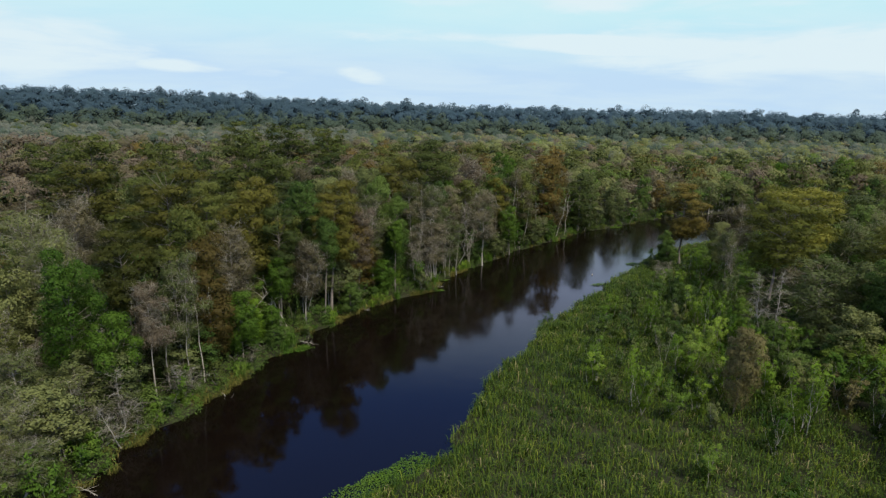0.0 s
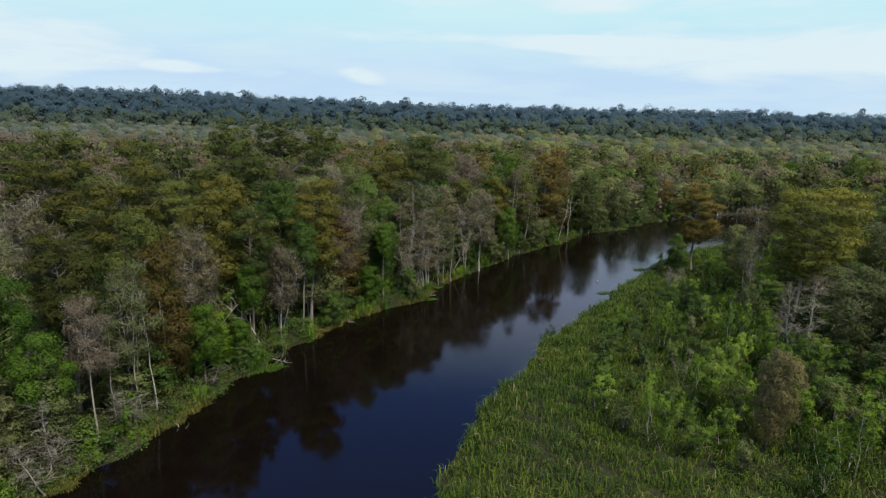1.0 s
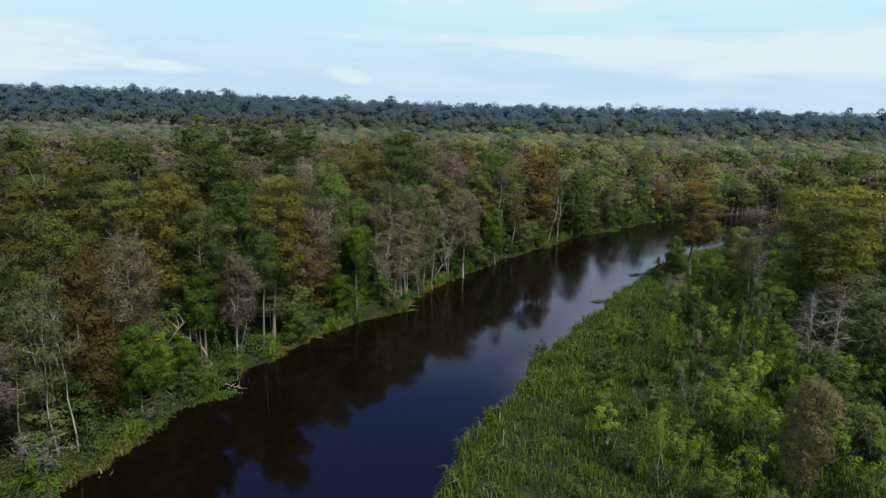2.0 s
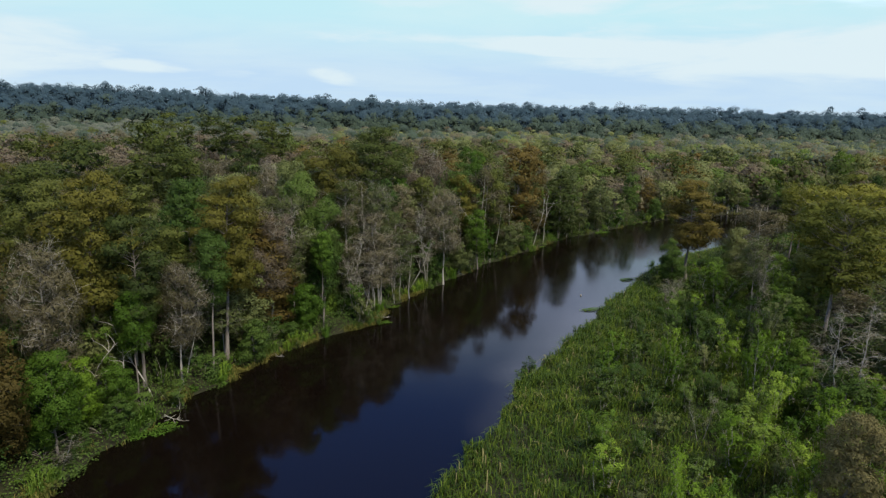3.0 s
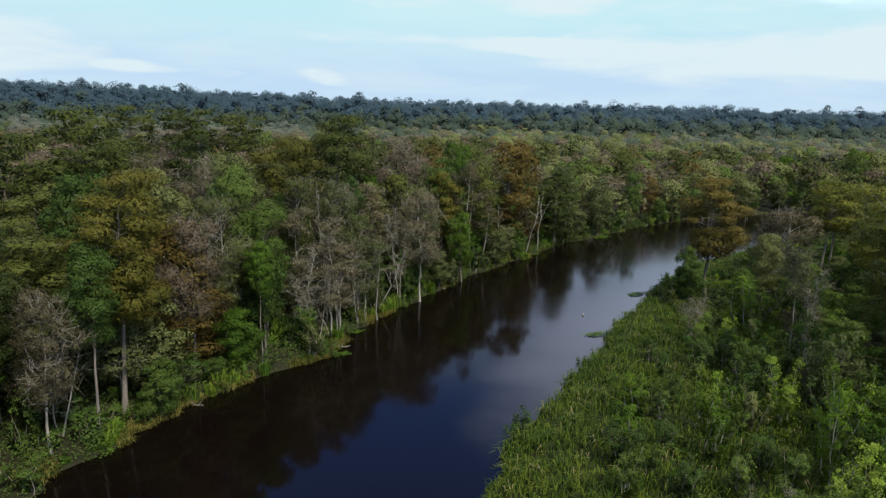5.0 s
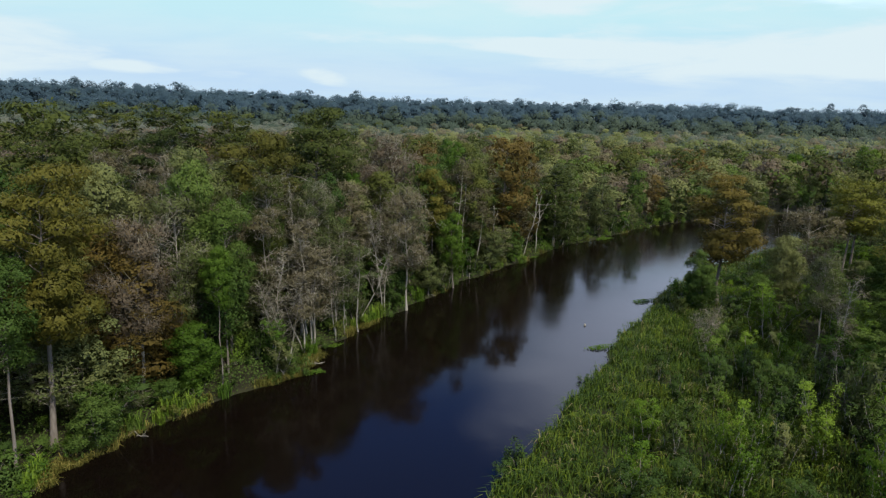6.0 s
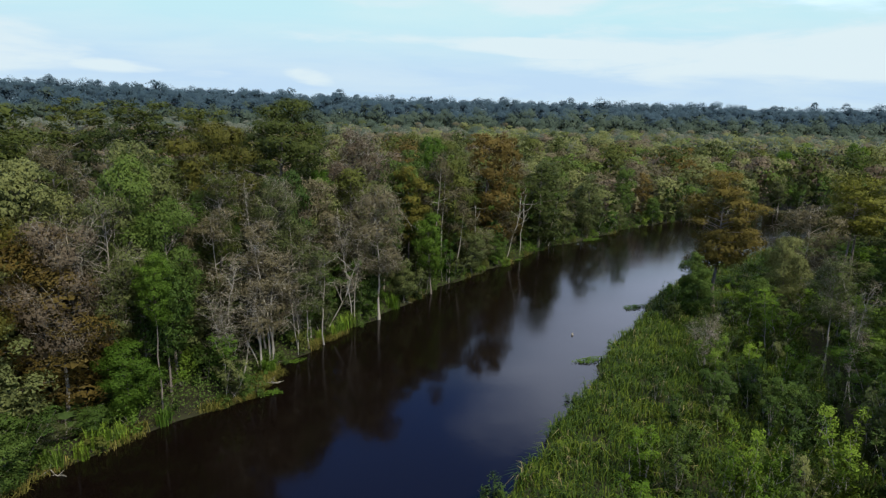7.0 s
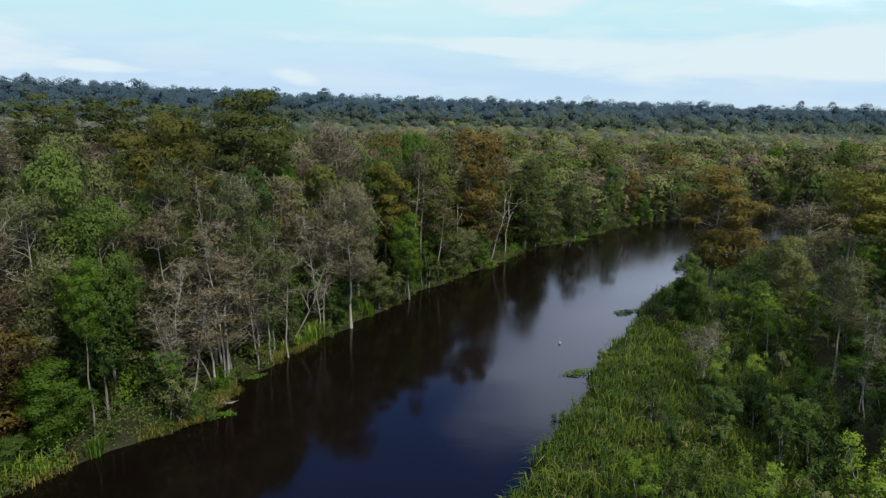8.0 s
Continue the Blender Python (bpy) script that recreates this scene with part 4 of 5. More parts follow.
# bushy young trees along the forest's edge
brng = np.random.default_rng(88)
for y in np.concatenate([np.arange(38, 200, 2.1), np.arange(200, 232, 0.6)]):
    u, u2, u3 = brng.random(3)
    x = float(left_bank(y)) - ((0.2 if y < 96 else -0.3) + 3.2 * u if y < 200 else 1.0 + 12 * u)
    kind, tint = choose(u3, (0.36, "sapling", "green"), (0.14, "sapling", "greyg"), (0.10, "sapling", "shrub"), (0.20, "broad", "green"), (0.10, "broad", "greyg"), (0.10, "withered", "greyg"))
    h = 2.2 + 2.8 * u2 + (1.6 if y > 100 else 0.0) if y < 200 else 7 + 5 * u2
    if y < 72:
        h *= 0.62
        kind, tint = choose(u3, (0.44, "sapling", "shrub"), (0.22, "sapling", "sap"), (0.28, "sapling", "green"), (0.06, "bare", "grey"))
    if any((x - a) ** 2 + (y - b) ** 2 < 1.0 for a, b, r in STANDING) or (y < 200 and noise.noise(Vector((y * 0.16, 0.4, 3.0))) < (0.08 if y < 96 else -0.3)):
        continue
    tree(kind, tint, x, y, h, 1.3 + 0.22 * h, brng, 0.5 if detail_at(x, y) > 0.4 else 0.18, "forest edge trees", "bank_bush")


# saplings and shrubs behind the reeds
trng = np.random.default_rng(14)
for gy in np.arange(24, 186, 3.8):
    for over in np.arange(1.5, 40, 3.8):
        y = gy + trng.uniform(-1.4, 1.4)
        u, u2, u3 = trng.random(3)
        edge = marsh(y)
        x = float(right_bank(y)) + edge + over + trng.uniform(-1.4, 1.4)
        if edge + over > thicket(y) or x > 0.86 * (y + 24) + 4 or (y < 55 and over < 27 and u3 > 0.10):
            continue
        if any((x - a) ** 2 + (y - b) ** 2 < (0.6 + 0.4 * r) ** 2 for a, b, r in STANDING):
            continue
        deep = over / 28
        if u < 0.12 * (1 - deep):
            continue
        kind, tint = choose(u3, (0.38, "sapling", "shrub"), (0.36, "sapling", "sap"), (0.05, "sapling", "greyg"), (0.13, "sapling", "green"), (0.02, "sapling", "tan"), (0.04, "bare", "grey"), (0.01, "withered", "greyg"), (0.01, "sapling", "green"))
        # deep green saplings grow here; their darker leaves also paint in some shade
        if tint in ("sap", "shrub") and ((y > 84 and u2 < 0.72) or (68 < y < 112 and over < 15 and u2 < 0.8)):
            tint = "green"
        h = {"withered": 7 + 3 * u2, "bare": 5 + 5 * u2, "sapling": 2.6 + 2.2 * u2 + 3.2 * deep}[kind]
        r = (0.34 + 0.14 * u) * h if kind == "sapling" else 0.26 * h
        if y > 128:
            h *= 0.5
            tint = {"green": "shrub", "tan": "sap"}.get(tint, tint)
        tree(kind, tint, x, y, h, max(r, 1.3), trng, 0.55 if detail_at(x, y) > 0.9 else 0.3, "reed bank saplings")


# ---- far woods ----
wrng = np.random.default_rng(33)
for gy in np.arange(120, 800, 8.5):
    for gx in np.arange(-680, 760, 8.5):
        x, y = gx + wrng.uniform(-3.8, 3.8), gy + wrng.uniform(-3.8, 3.8)
        u, u2, u3 = wrng.random(3)
        dist = math.hypot(x - 6, y - 20)
        if dist < 299 or not -0.80 * (y + 30) < x - 4 < 0.92 * (y + 30) or math.hypot(x * 0.25, y) > 625:
            continue
        z = ground_height(x, y)
        # both tints on the bluff hold distance haze in the leaf colour
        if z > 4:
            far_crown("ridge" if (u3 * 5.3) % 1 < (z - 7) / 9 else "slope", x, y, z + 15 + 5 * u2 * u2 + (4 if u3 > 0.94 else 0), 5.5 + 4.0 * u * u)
        else:
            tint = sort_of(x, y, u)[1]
            # grey green picked for the farthest flats to suggest haze by colour
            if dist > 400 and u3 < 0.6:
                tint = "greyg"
            # past 290 m crowns increasingly take tints with haze in their colour
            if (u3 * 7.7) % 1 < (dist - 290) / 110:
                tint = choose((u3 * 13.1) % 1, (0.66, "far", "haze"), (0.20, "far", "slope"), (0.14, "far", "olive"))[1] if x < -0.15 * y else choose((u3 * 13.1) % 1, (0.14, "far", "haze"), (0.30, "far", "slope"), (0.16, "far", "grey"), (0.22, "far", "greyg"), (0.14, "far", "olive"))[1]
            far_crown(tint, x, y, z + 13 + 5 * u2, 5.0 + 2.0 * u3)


def far_woods(label, tint, spots, rng):
    """Crowns too far off to count: each a cluster of leafy clumps from its top down to the undergrowth."""
    spots = np.array(spots)
    dist = np.hypot(spots[:, 0], spots[:, 1])
    bits, shares, lit = [], [], []
    share = rng.random(len(spots))
    for lo, hi, count, per, size in ((0, 235, 16, 760, 0.40), (235, 335, 12, 400, 0.58), (335, 9999, 9 if tint != "ridge" else 7, 220 if tint != "ridge" else 420, 0.80 if tint != "ridge" else 0.62)):
        sp, own = spots[(dist >= lo) & (dist < hi)], share[(dist >= lo) & (dist < hi)]
        n = len(sp)
        if not n:
            continue
        r = sp[:, 3:4]
        a = rng.uniform(0, 2 * np.pi, (n, count))
        out = rng.uniform(0.1, 0.8, (n, count))
        out[:, 0] = 0.08
        lob = np.stack([np.cos(a) * out * r, np.sin(a) * out * r, -(0.26 + out ** 2 * 0.75 + rng.uniform(0, 0.3, (n, count))) * r], axis=-1)
        lob[:, 0, 2] = -0.3 * sp[:, 3]
        lob[:, -2:, 2] -= r * np.array([[0.7, 1.3]])
        centre = (sp[:, None, :3] + lob).reshape(-1, 3)
        wide = (rng.uniform(0.26, 0.46, (n, count)) * r * (1.35 if tint in ("ridge", "slope") else 1.0)).ravel()
        who = rng.integers(0, len(centre), n * per)
        ball = unit(rng.normal(size=(len(who), 3)))
        ball[:, 2] = np.where(ball[:, 2] < -0.2, -ball[:, 2], ball[:, 2])
        at = centre[who] + ball * wide[who][:, None] * (rng.uniform(0.55, 1.0, (len(who), 1)) if tint in ("ridge", "slope") else rng.uniform(0.8, 1.1, (len(who), 1))) * np.array([1, 1, 0.95 if tint in ("ridge", "slope") else 0.66])
        bits.append(leaves(rng, at, ball * (1.0 if lo < 300 else 0.45) + np.array([0, 0, 0.35]) + (np.array([0, -0.5, 0.0 if tint in ("ridge", "slope") else 0.4]) if lo > 300 else 0) + rng.normal(size=(len(who), 3)) * 0.13, size * (1.15 if tint == "ridge" else 1), 0.9))
        tree_mid = sp[who // count, :3] - np.column_stack([np.zeros((len(who), 2)), sp[who // count, 3] * 0.9])
        soft = np.array([0, 0, 0.5]) if tint in ("ridge", "slope") else np.array([0, 0, 0.05])
        lit.append(unit(ball / np.array([1, 1, 0.66]) * 0.35 + 1.1 * unit(at - tree_mid) + soft + rng.normal(size=at.shape) * (0.06 if tint in ("ridge", "slope") else 0.14)))
        inner = np.repeat(np.arange(n), 48 if lo < 300 else 16 if tint not in ("ridge", "slope") else 50)
        shares += [own[who // count], own[inner]]
        deep = rng.normal(size=(len(inner), 3)) * r[inner] * np.array([0.36, 0.36, 0.34]) - np.column_stack([np.zeros((len(inner), 2)), r[inner] * (1.0 if tint not in ("ridge", "slope") else 0.85)])
        deep[:, 2] = np.minimum(deep[:, 2], -0.55 * r[inner, 0])
        bits.append(leaves(rng, sp[inner, :3] + deep, rng.normal(size=(len(inner), 3)) + np.array([0, 0, 0.6]), r[inner, 0] * (0.22 if lo < 300 else 0.24), 0.9))
        lit.append(unit(deep + np.column_stack([np.zeros((len(inner), 2)), r[inner] * 1.8])))
        skirt = np.repeat(np.arange(n), 40 if lo < 300 else 10)
        shares.append(own[skirt])
        low = rng.normal(size=(len(skirt), 3)) * r[skirt] * np.array([0.45, 0.45, 0]) - np.column_stack([np.zeros((len(skirt), 2)), rng.uniform(1.4, 2.6, (len(skirt), 1)) * r[skirt]])
        bits.append(leaves(rng, sp[skirt, :3] + low, rng.normal(size=(len(skirt), 3)) + np.array([0, -0.8, 0.6]), r[skirt, 0] * (0.12 if lo < 300 else 0.4), 0.9))
        lit.append(unit(low * np.array([1, 1, 0]) + np.array([0, 0, 0.4])))
    v, f = joined(bits)
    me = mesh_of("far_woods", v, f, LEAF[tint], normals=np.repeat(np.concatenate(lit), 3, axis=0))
    me.attributes.new("crown_share", "FLOAT", "POINT").data.foreach_set("value", np.repeat(np.concatenate(shares), 3).astype(np.float32))
    return tagged(new("far_woods", me), label, "far woods", kind="stuff")


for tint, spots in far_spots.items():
    far_woods({"ridge": "dark pine and oak woods on the far bluff, tinted haze blue", "olive": "distant olive green cypress stands", "slope": "grey green woods at the foot of the bluff, dulled for haze", "haze": "tan and grey swamp woods far off, colour paled for haze", "rust": "distant rusty cypress stands",
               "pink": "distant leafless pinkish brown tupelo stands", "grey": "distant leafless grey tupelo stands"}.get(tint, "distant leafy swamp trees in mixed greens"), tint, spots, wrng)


# ---- undergrowth on the banks ----
def shrub_mesh(seed, tint, count=1100):
    rng = np.random.default_rng(seed)
    k = 14
    a = rng.uniform(0, 2 * np.pi, k)
    c = np.column_stack([np.cos(a) * rng.uniform(0.1, 1.2, k), np.sin(a) * rng.uniform(0.1, 1.2, k), rng.uniform(0.2, 1.8, k) ** 1.1])
    pick = rng.integers(0, k, count)
    ball = unit(rng.normal(size=(count, 3)))
    at = c[pick] + ball * rng.uniform(0.2, 0.55, (count, 1)) * rng.uniform(0.5, 1.2, k)[pick][:, None]
    at[:, 2] = np.maximum(at[:, 2], 0.02)
    v, f = leaves(rng, at, ball + np.array([0, 0, 0.5]) + rng.normal(size=(count, 3)) * 0.35, 0.15)
    away = unit((at - np.array([0, 0, 0.5])) * np.array([1, 1, 0.9]) + np.array([0, 0, 0.5]) + rng.normal(size=at.shape) * 0.25)
    return mesh_of("foliage", v, [f], LEAF[tint], normals=np.repeat(away, 3, axis=0))


def stem_mesh(seed):
    rng = np.random.default_rng(seed)
    bits = []
    for _ in range(6):
        a = rng.uniform(0, 2 * np.pi)
        line = bend(rng, (0, 0, -0.1), (math.cos(a) * 0.7, math.sin(a) * 0.7, 1), rng.uniform(1.0, 1.8), 4, 0.2)
        bits.append(tube(line, np.linspace(0.03, 0.008, 5), 4))
    return mesh_of("stems", *joined(bits), BARK, True)


SHRUBS = [(shrub_mesh(60 + k, tint), stem_mesh(80 + k)) for k, tint in enumerate(("green", "shrub", "shrub", "green", "olive", "green", "bright"))]


def shrub(x, y, size, tall, rng):
    foliage, stems = SHRUBS[int(rng.integers(0, len(SHRUBS)))]
    ob = new("shrub")
    ob.matrix_basis = pose(x, y, max(0.0, ground_height(x, y)), 0, 0, rng.uniform(0, 360)) @ Matrix.Diagonal((size, size, size * tall, 1))
    place("foliage", foliage, ob)
    place("stem", stems, ob)
    return tagged(ob, "low green shrub crowding the muddy river bank", "shrub", "bank shrubs")


srng = np.random.default_rng(55)
for y in np.arange(40, 196, 1.9):
    off = srng.uniform(-0.3, 1.3)
    shrub(float(left_bank(y)) - off - 0.3, y + srng.uniform(-0.4, 0.4), srng.uniform(0.4, 1.1) ** 1.2, srng.uniform(0.5, 1.2), srng)
for _ in range(70):
    y = srng.uniform(36, 150)
    shrub(float(left_bank(y)) - srng.uniform(1.5, 9.0), y, srng.uniform(0.6, 1.3) ** 1.3, srng.uniform(0.9, 2.0), srng)


for x, y, size, tall in ((16.4, 88.2, 1.0, 0.8), (15.4, 87.0, 0.7, 0.7), (45.6, 123.2, 1.6, 1.6), (43.8, 121.6, 1.1, 1.1), (26.0, 102.4, 0.6, 0.6), (8.6, 72.6, 0.6, 0.6), (33.6, 113.8, 0.7, 0.7)):
    shrub(x, y, size, tall, srng)


# ---- undergrowth under the trees ----
def undergrowth():
    rng = np.random.default_rng(9)
    n = 110000
    y = rng.uniform(34, 200, n)
    near = rng.random(n) < 0.62
    x = np.where(near, left_bank(y) + 0.5 - np.interp(y, [84, 100], [0.0, 0.5]) - 16 * rng.random(n) ** 1.3, right_bank(y) + marsh(y) + 5 + 34 * rng.random(n))
    patch = np.array([noise.noise(Vector((a * 0.25, b * 0.25, 11.0))) for a, b in zip(x, y)])
    z = ground_height(x, y) + rng.random(n) ** 1.6 * (1.0 + 1.8 * np.clip(patch + 0.3, 0, 1))
    at = np.column_stack([x, y, z])
    v, f = leaves(rng, at, rng.normal(size=(n, 3)) * 0.5 + np.array([0, -0.2, 0.9]), 0.17)
    return tagged(new("undergrowth", mesh_of("undergrowth", v, [f], LEAF["green"])), "dark green fern and vine undergrowth beneath the trees", "undergrowth", kind="stuff")


undergrowth()


# ---- reeds and bank grass ----
def blades(name, label, category, x, y, low, high, mat, rng, wide=0.045):
    n = len(x)
    clump = np.array([noise.noise(Vector((a * 0.5, b * 0.5, 2.0))) for a, b in zip(x, y)])
    z = np.maximum(ground_height(x, y), 0.0)
    ln = np.minimum(rng.uniform(low, high, n) * (1 + 0.9 * clump), 1.2 * high)
    a = rng.uniform(0, 2 * np.pi, n)
    tilt = rng.uniform(0.15, 1.1, n)
    d = np.column_stack([np.cos(a), np.sin(a), np.zeros(n)])
    side = np.column_stack([-np.sin(a), np.cos(a), np.zeros(n)]) * (wide * rng.uniform(0.5, 1.2, n))[:, None]
    p0 = np.column_stack([x, y, z - 0.1])
    p1 = p0 + (d * tilt[:, None] * 0.45 + np.array([0, 0, 0.75])) * ln[:, None]
    p2 = p1 + (d * (tilt + 0.3)[:, None] * 0.8 + np.array([0, 0, 0.15]) - np.array([0, 0, 0.6]) * tilt[:, None]) * ln[:, None] * 0.6
    v = np.stack([p0 - side, p0 + side, p1 + side, p1 - side, p2], axis=1).reshape(-1, 3)
    b = np.arange(n)[:, None] * 5
    ob = new(name, mesh_of(name, v, [b + np.array([[0, 1, 2, 3]]), b + np.array([[3, 2, 4]])], mat))
    return tagged(ob, label, category, kind="stuff")


def reed_belt():
    rng = np.random.default_rng(5)
    n = 240000
    y = 26 + 156 * rng.random(n) ** 1.6
    y = y - rng.exponential(10.0, n) * np.clip((74 - y) / 48, 0, 1)  # thinning out gradually down the river
    back = np.arange(n) % 5 == 0
    y[back] = 52 - 98 * rng.random(back.sum()) ** 0.75
    x = right_bank(y) - 0.1 + rng.random(n) ** 1.1 * (marsh(y) + np.interp(y, [-40, 30, 50, 64, 100, 140, 166], [24, 40, 40, 26, 16, 12, 10]))
    patch = np.array([noise.noise(Vector((a * 0.22, b * 0.22, 8.0))) for a, b in zip(x, y)])
    keep = rng.random(n) < 1.0 + 1.1 * patch
    blades("reeds", "dense bright green marsh reeds along the river", "reeds", x[keep], y[keep], 0.4, 1.35, LEAF["reed"], rng, 0.033)
    dry = np.array([noise.noise(Vector((a * 0.55, b * 0.55, 21.0))) for a, b in zip(x[:40000], y[:40000])]) > 0.31
    blades("reeds", "withered brown reed tufts among the green ones", "reeds", x[:40000][dry], y[:40000][dry], 0.6, 1.5, LEAF["tan"], rng, 0.034)


def bank_grass():
    rng = np.random.default_rng(6)
    n = 52000
    y = 40 + 186 * rng.random(n)
    x = left_bank(y) + 0.6 - np.interp(y, [60, 100], [3.0, 1.6]) * rng.random(n) ** 1.4
    patch = np.array([noise.noise(Vector((a * 0.2, b * 0.2, 5.0))) for a, b in zip(x, y)])
    keep = rng.random(n) < (0.05 + 1.8 * patch) * np.interp(y, [60, 95, 130], [2.2, 1.5, 0.2])
    blades("bank_grass", "yellow green grass tufts at the foot of the forest", "grass", x[keep], y[keep], 0.35, 0.95, LEAF["sedge"], rng, 0.028)


reed_belt()
bank_grass()


def reed_tuft_mesh(seed):
    """A clump of upright blades that arch over at the tip."""
    rng = np.random.default_rng(seed)
    verts, quads, tips = [], [], []
    for _ in range(90):
        a, b = rng.uniform(0, 2 * np.pi, 2)
        foot = np.array([math.cos(b), math.sin(b), 0]) * 0.55 * rng.random() ** 0.6
        out, side = np.array([math.cos(a), math.sin(a), 0]), np.array([-math.sin(a), math.cos(a), 0]) * rng.uniform(0.014, 0.026)
        tall, lean = rng.uniform(0.7, 1.5), rng.uniform(0.08, 0.45)
        mid = foot + out * lean * tall * 0.5 + np.array([0, 0, tall * 0.75])
        tip = mid + out * lean * tall * 0.9 + np.array([0, 0, tall * rng.uniform(-0.05, 0.25)])
        i = len(verts)
        verts += [foot - side, foot + side, mid + side, mid - side, tip]
        quads.append([i, i + 1, i + 2, i + 3])
        tips.append([i + 3, i + 2, i + 4])
    return mesh_of("blades", np.array(verts), [np.array(quads), np.array(tips)], LEAF["shrub" if seed % 2 else "sap"])


TUFTS = [reed_tuft_mesh(300 + k) for k in range(4)]
qrng = np.random.default_rng(41)
for y in (66.5, 68.0, 75.0, 76.2, 77.6, 86.0, 87.0, 93.6, 94.8, 96.0, 97.0, 99.4, 108.4, 117.2, 118.4, 119.6, 120.8, 121.6, 127.0, 128.4):
    ob = new("reed_tuft")
    x, size = float(left_bank(y)) - qrng.uniform(0.1, 0.9), qrng.uniform(0.9, 1.5)
    ob.matrix_basis = pose(x, y, max(0.0, ground_height(x, y)) - 0.03, 0, 0, qrng.uniform(0, 360)) @ Matrix.Diagonal((size, size, size, 1))
    tagged(place("blade", TUFTS[int(qrng.integers(0, 4))], ob), kind="stuff")
    tagged(ob, "upright green reed tuft at the forest waterline", "reed tuft", "reed tufts on the forest bank")


# ---- small things at the water's edge ----
def fallen_branch(x, y, turn, length, rise, seed):
    """A bleached branch lying from the bank into the river."""
    rng = np.random.default_rng(seed)
    stem = bend(rng, (0, 0, 0), (1, 0, rise), length, 7, 0.22, -0.10 if rise > 0.3 else 0.0)
    ob = new("fallen_branch")
    ob.matrix_basis = pose(x, y, 0.15, 0, 0, turn)
    main = place("stem", mesh_of("stem", *joined([tube(stem, np.linspace(0.055, 0.018, 8), 6)]), PALE, True), ob)
    for k in range(7):
        m = rng.integers(2, 7)
        way = unit(stem[m] - stem[m - 1]) + rng.normal(size=3) * 0.6 + np.array([0, 0, 0.25])
        twig = bend(rng, stem[m], way, length * rng.uniform(0.2, 0.45), 4, 0.25)
        place("twig", mesh_of("twig", *joined([tube(twig, np.linspace(0.03, 0.008, 5), 4)]), PALE, True), main)
    return tagged(ob, "bleached fallen branch hanging from the bank over the river", "branch", "fallen branches")


for row in ((-24.6, 62.3, -20, 3.4, 0.5, 301), (-30.6, 44.6, -15, 3.2, 0.25, 302), (-31.4, 50.5, 50, 3.0, 0.9, 303), (-19.6, 78.4, -35, 2.6, 0.15, 304),
            (-2.9, 105.6, 15, 3.0, 0.45, 305), (-26.4, 65.5, 150, 3.6, 0.5, 306), (-13.5, 93.4, -30, 2.2, 0.3, 307), (11.2, 131.0, -20, 2.4, 0.4, 308)):
    fallen_branch(*row)


def leaning_tree(x, y, turn, lean, length, seed):
    """A slender pale stem leaning out from the bank, forked near its top, with a little fresh foliage."""
    rng = np.random.default_rng(seed)
    stem = bend(rng, (0, 0, -0.3), (lean, 0, 1), length, 9, 0.10, 0.02)
    ob = new("leaning_tree")
    ob.matrix_basis = pose(x, y, ground_height(x, y), 0, 0, turn)
    trunk = place("trunk", mesh_of("trunk", *joined([tube(stem, np.linspace(0.085, 0.03, 10), 7)]), BONE, True), ob)
    tips = [stem[-1]]
    for k in range(6):
        m = int(rng.integers(4, 9))
        way = unit(stem[m] - stem[m - 1]) + rng.normal(size=3) * np.array([0.7, 0.7, 0.3])
        limb = bend(rng, stem[m], way, length * rng.uniform(0.18, 0.36), 6, 0.26, 0.05)
        place("limb", mesh_of("limb", *joined([tube(limb, np.linspace(0.036, 0.012, 7), 5)]), BONE, True), trunk)
        tips.append(limb[-1])
    v, f = sprays(rng, np.array(tips), 0.7, 0.6, 900, 0.13)
    place("crown", mesh_of("crown", v, [f], LEAF["bright"]), ob)
    return tagged(ob, "slender bleached leaning tree with few fresh leaves on the bank", "tree", "leaning bank trees")


for row in ((-22.0, 81.6, 170, 0.28, 9.2, 601), (-28.2, 79.6, 10, 0.45, 8.2, 602), (-24.6, 80.2, 20, 0.35, 6.0, 603), (-2.4, 108.8, 150, 0.3, 7.0, 604), (2.6, 119.8, 20, 0.3, 9.0, 605),
            (22.6, 148.6, 15, 0.22, 11.0, 606), (29.4, 155.0, 20, 0.26, 11.5, 607), (32.4, 158.4, 10, 0.12, 12.0, 608), (39.6, 166.4, 25, 0.2, 10.0, 609)):
    leaning_tree(*row)


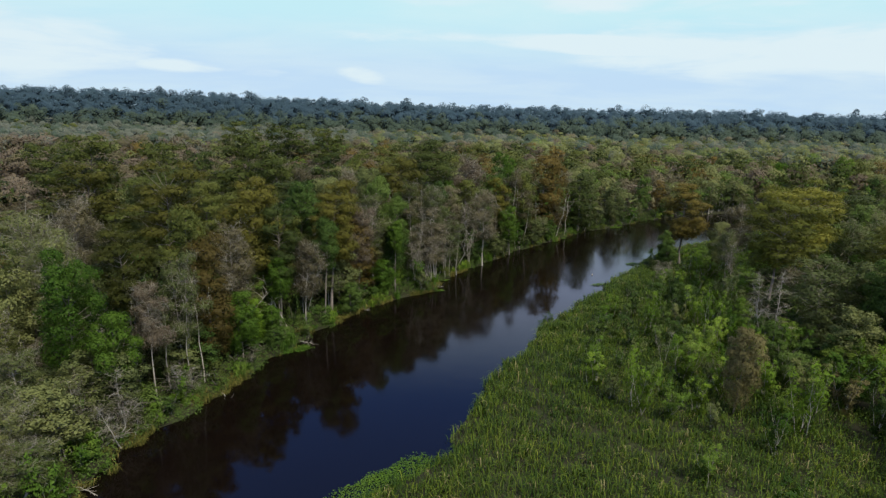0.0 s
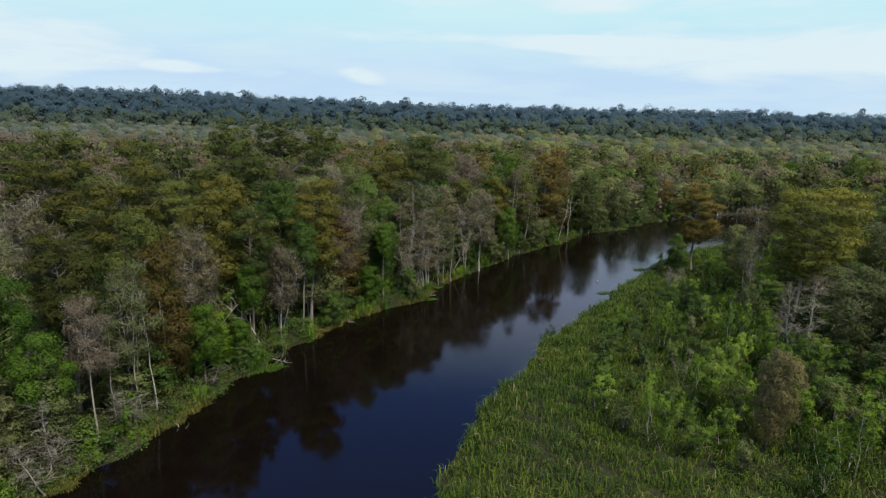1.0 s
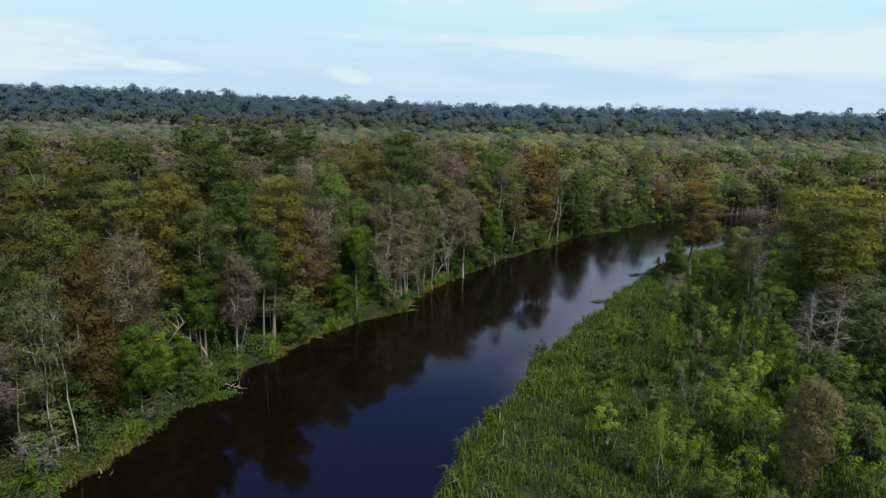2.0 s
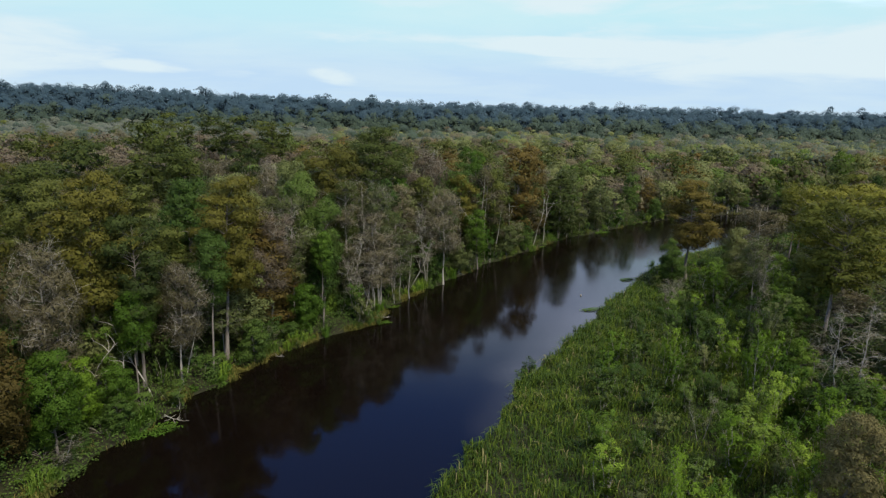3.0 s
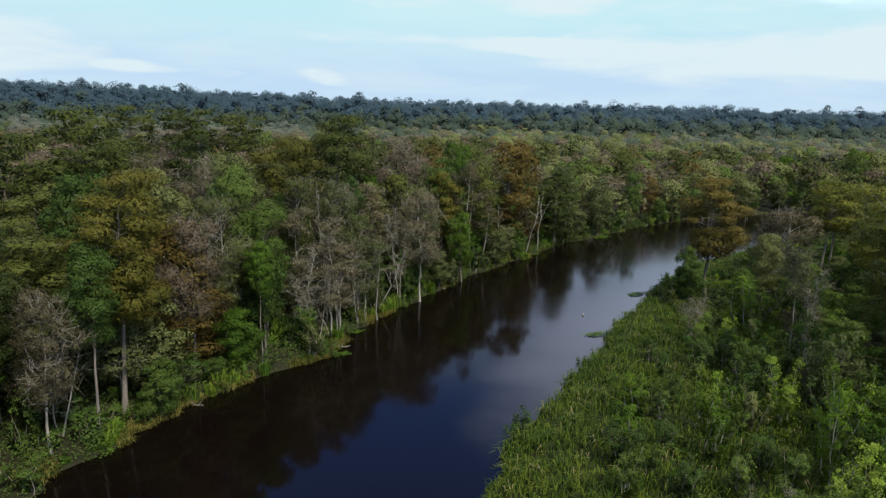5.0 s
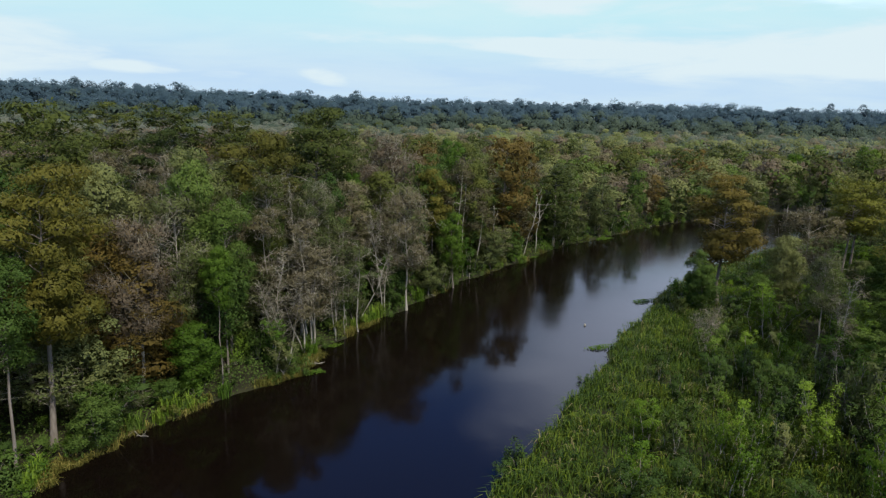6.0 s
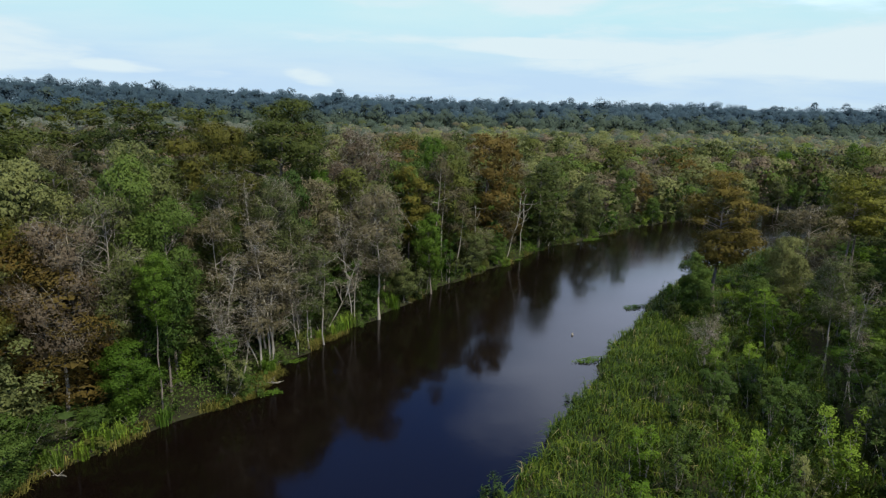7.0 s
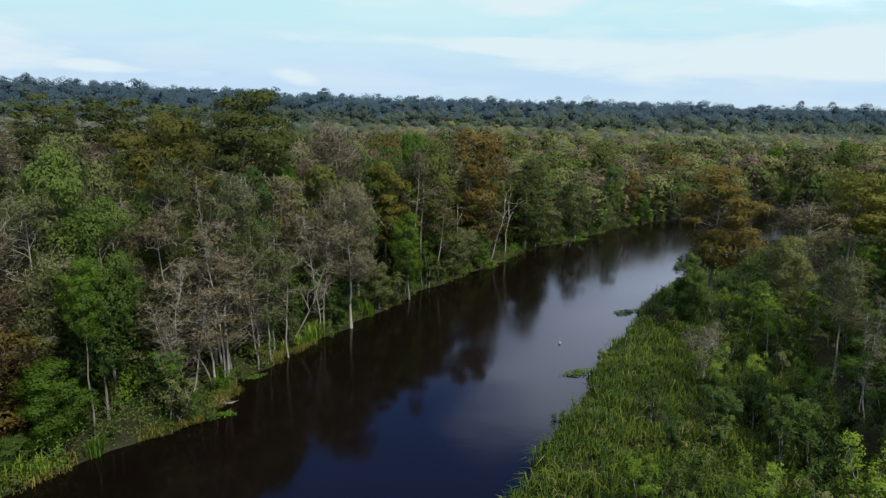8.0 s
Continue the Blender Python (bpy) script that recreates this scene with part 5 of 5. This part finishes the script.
def pad_mat(x, y, turn, long, wide, seed):
    """A raft of floating plants: round leaves crowded on the water."""
    rng = np.random.default_rng(seed)
    n = int(100 * long * wide)
    a, q = rng.uniform(0, 2 * np.pi, n), np.sqrt(rng.random(n)) * rng.uniform(0.8, 1.05, n)
    edge = 1 + 0.22 * np.sin(3 * a + seed) + 0.12 * np.sin(7 * a)
    at = np.column_stack([np.cos(a) * q * edge * long / 2, np.sin(a) * q * edge * wide / 2, rng.uniform(0.03, 0.30, n) * (1.1 - 0.5 * q)])
    normal = unit(rng.normal(size=(n, 3)) * 0.35 + np.array([0, 0, 1.0]))
    side = unit(np.cross(normal, rng.normal(size=(n, 3))))
    along = np.cross(normal, side)
    size = rng.uniform(0.035, 0.075, (n, 1))
    ring = [at + (along * math.cos(b) + side * math.sin(b)) * size for b in np.linspace(0, 2 * math.pi, 6, endpoint=False)]
    v = np.stack(ring, axis=1).reshape(-1, 3)
    ob = new("floating_plants", mesh_of("floating_plants", v, [np.arange(n * 6).reshape(n, 6)], LEAF["shrub"]))
    ob.matrix_basis = pose(x, y, 0.0, 0, 0, turn)
    return tagged(ob, "raft of round floating leaves at the river's edge", "water plants", "floating plant rafts", "stuff")


for row in ((-3.2, 46.6, 30, 10.5, 6.0, 401), (30.0, 111.2, 20, 3.4, 1.3, 402), (41.8, 128.6, 25, 4.0, 1.5, 404), (-0.6, 104.6, 20, 2.4, 1.0, 406), (0.6, 111.6, 35, 2.0, 0.8, 408),
            (50.2, 173.2, 30, 5.0, 2.2, 411), (-19.2, 75.6, 40, 4.6, 2.0, 413), (20.0, 92.5, 50, 2.6, 1.0, 414), (31.5, 155.0, 35, 2.2, 0.9, 416), (-17.8, 85.0, 40, 2.6, 1.0, 418)):
    pad_mat(*row)


def palmetto_mesh(seed):
    rng = np.random.default_rng(seed)
    verts, tris, stalks = [], [], []
    for k in range(11):
        a, lift = k * 2.4 + rng.normal() * 0.3, rng.uniform(0.35, 1.2)
        d = unit(np.array([math.cos(a), math.sin(a), lift]))
        hub = d * rng.uniform(0.7, 1.2)
        stalks.append(tube(np.array([[0, 0, 0], hub * 0.55 + np.array([0, 0, 0.08]), hub]), np.array([0.018, 0.014, 0.010]), 4))
        side = unit(np.cross(d, np.array([0, 0, 1.0])))
        up = np.cross(side, d)
        for j in range(13):
            b = -1.25 + 2.5 * j / 12
            way = d * math.cos(b) + side * math.sin(b) + up * 0.1
            cross = unit(np.cross(way, up)) * 0.035
            ln = rng.uniform(0.55, 0.8)
            i = len(verts)
            verts += [hub - cross * 0.4, hub + cross * 0.4, hub + way * ln * 0.6 + cross, hub + way * ln * 0.6 - cross, hub + way * ln - np.array([0, 0, 0.12])]
            tris += [[i, i + 1, i + 2], [i, i + 2, i + 3], [i + 3, i + 2, i + 4]]
    return mesh_of("fronds", np.array(verts), [np.array(tris)], LEAF["green"]), [mesh_of("stalk", v, [f], BARK, True) for v, f in stalks]


PALMETTOS = [palmetto_mesh(500 + k) for k in range(3)]
prng = np.random.default_rng(77)
for x, y, size in ((-13.6, 96.6, 1.3), (-12.4, 98.4, 1.1), (-14.8, 98.0, 1.4), (-10.8, 99.4, 1.0), (-16.2, 95.2, 1.3), (-19.6, 88.0, 1.2), (-18.2, 89.4, 1.0), (-4.2, 106.2, 1.0),
                   (-9.0, 104.6, 1.1), (-23.4, 74.5, 1.3), (-24.8, 73.0, 1.1), (-22.8, 77.0, 1.2), (-26.0, 70.6, 1.3), (-22.0, 79.4, 1.0), (-25.4, 75.2, 1.4), (-21.2, 84.8, 1.2), (-12.0, 101.0, 1.2)):
    fronds, stalks = PALMETTOS[int(prng.integers(0, 3))]
    ob = new("palmetto")
    ob.matrix_basis = pose(x, y, ground_height(x, y), 0, 0, prng.uniform(0, 360)) @ Matrix.Diagonal((size, size, size, 1))
    place("frond", fronds, ob)
    for stalk in stalks:
        place("stalk", stalk, ob)
    tagged(ob, "low fan palm with spiky green fronds on the bank", "palm", "bank palms")


def float_buoy(x, y):
    bm = bmesh.new()
    bmesh.ops.create_uvsphere(bm, u_segments=12, v_segments=8, radius=0.14)
    for v in bm.verts:
        v.co.z = v.co.z * 1.25 + (0.05 if v.co.z > 0.1 else 0.0)
    me = bpy.data.meshes.new("float")
    bm.to_mesh(me)
    bm.free()
    me.materials.append(PALE)
    ob = new("float", me)
    ob.location = (x, y, 0.05)
    return tagged(ob, "small pale float drifting on the dark river", "float")


float_buoy(30.5, 118.6)
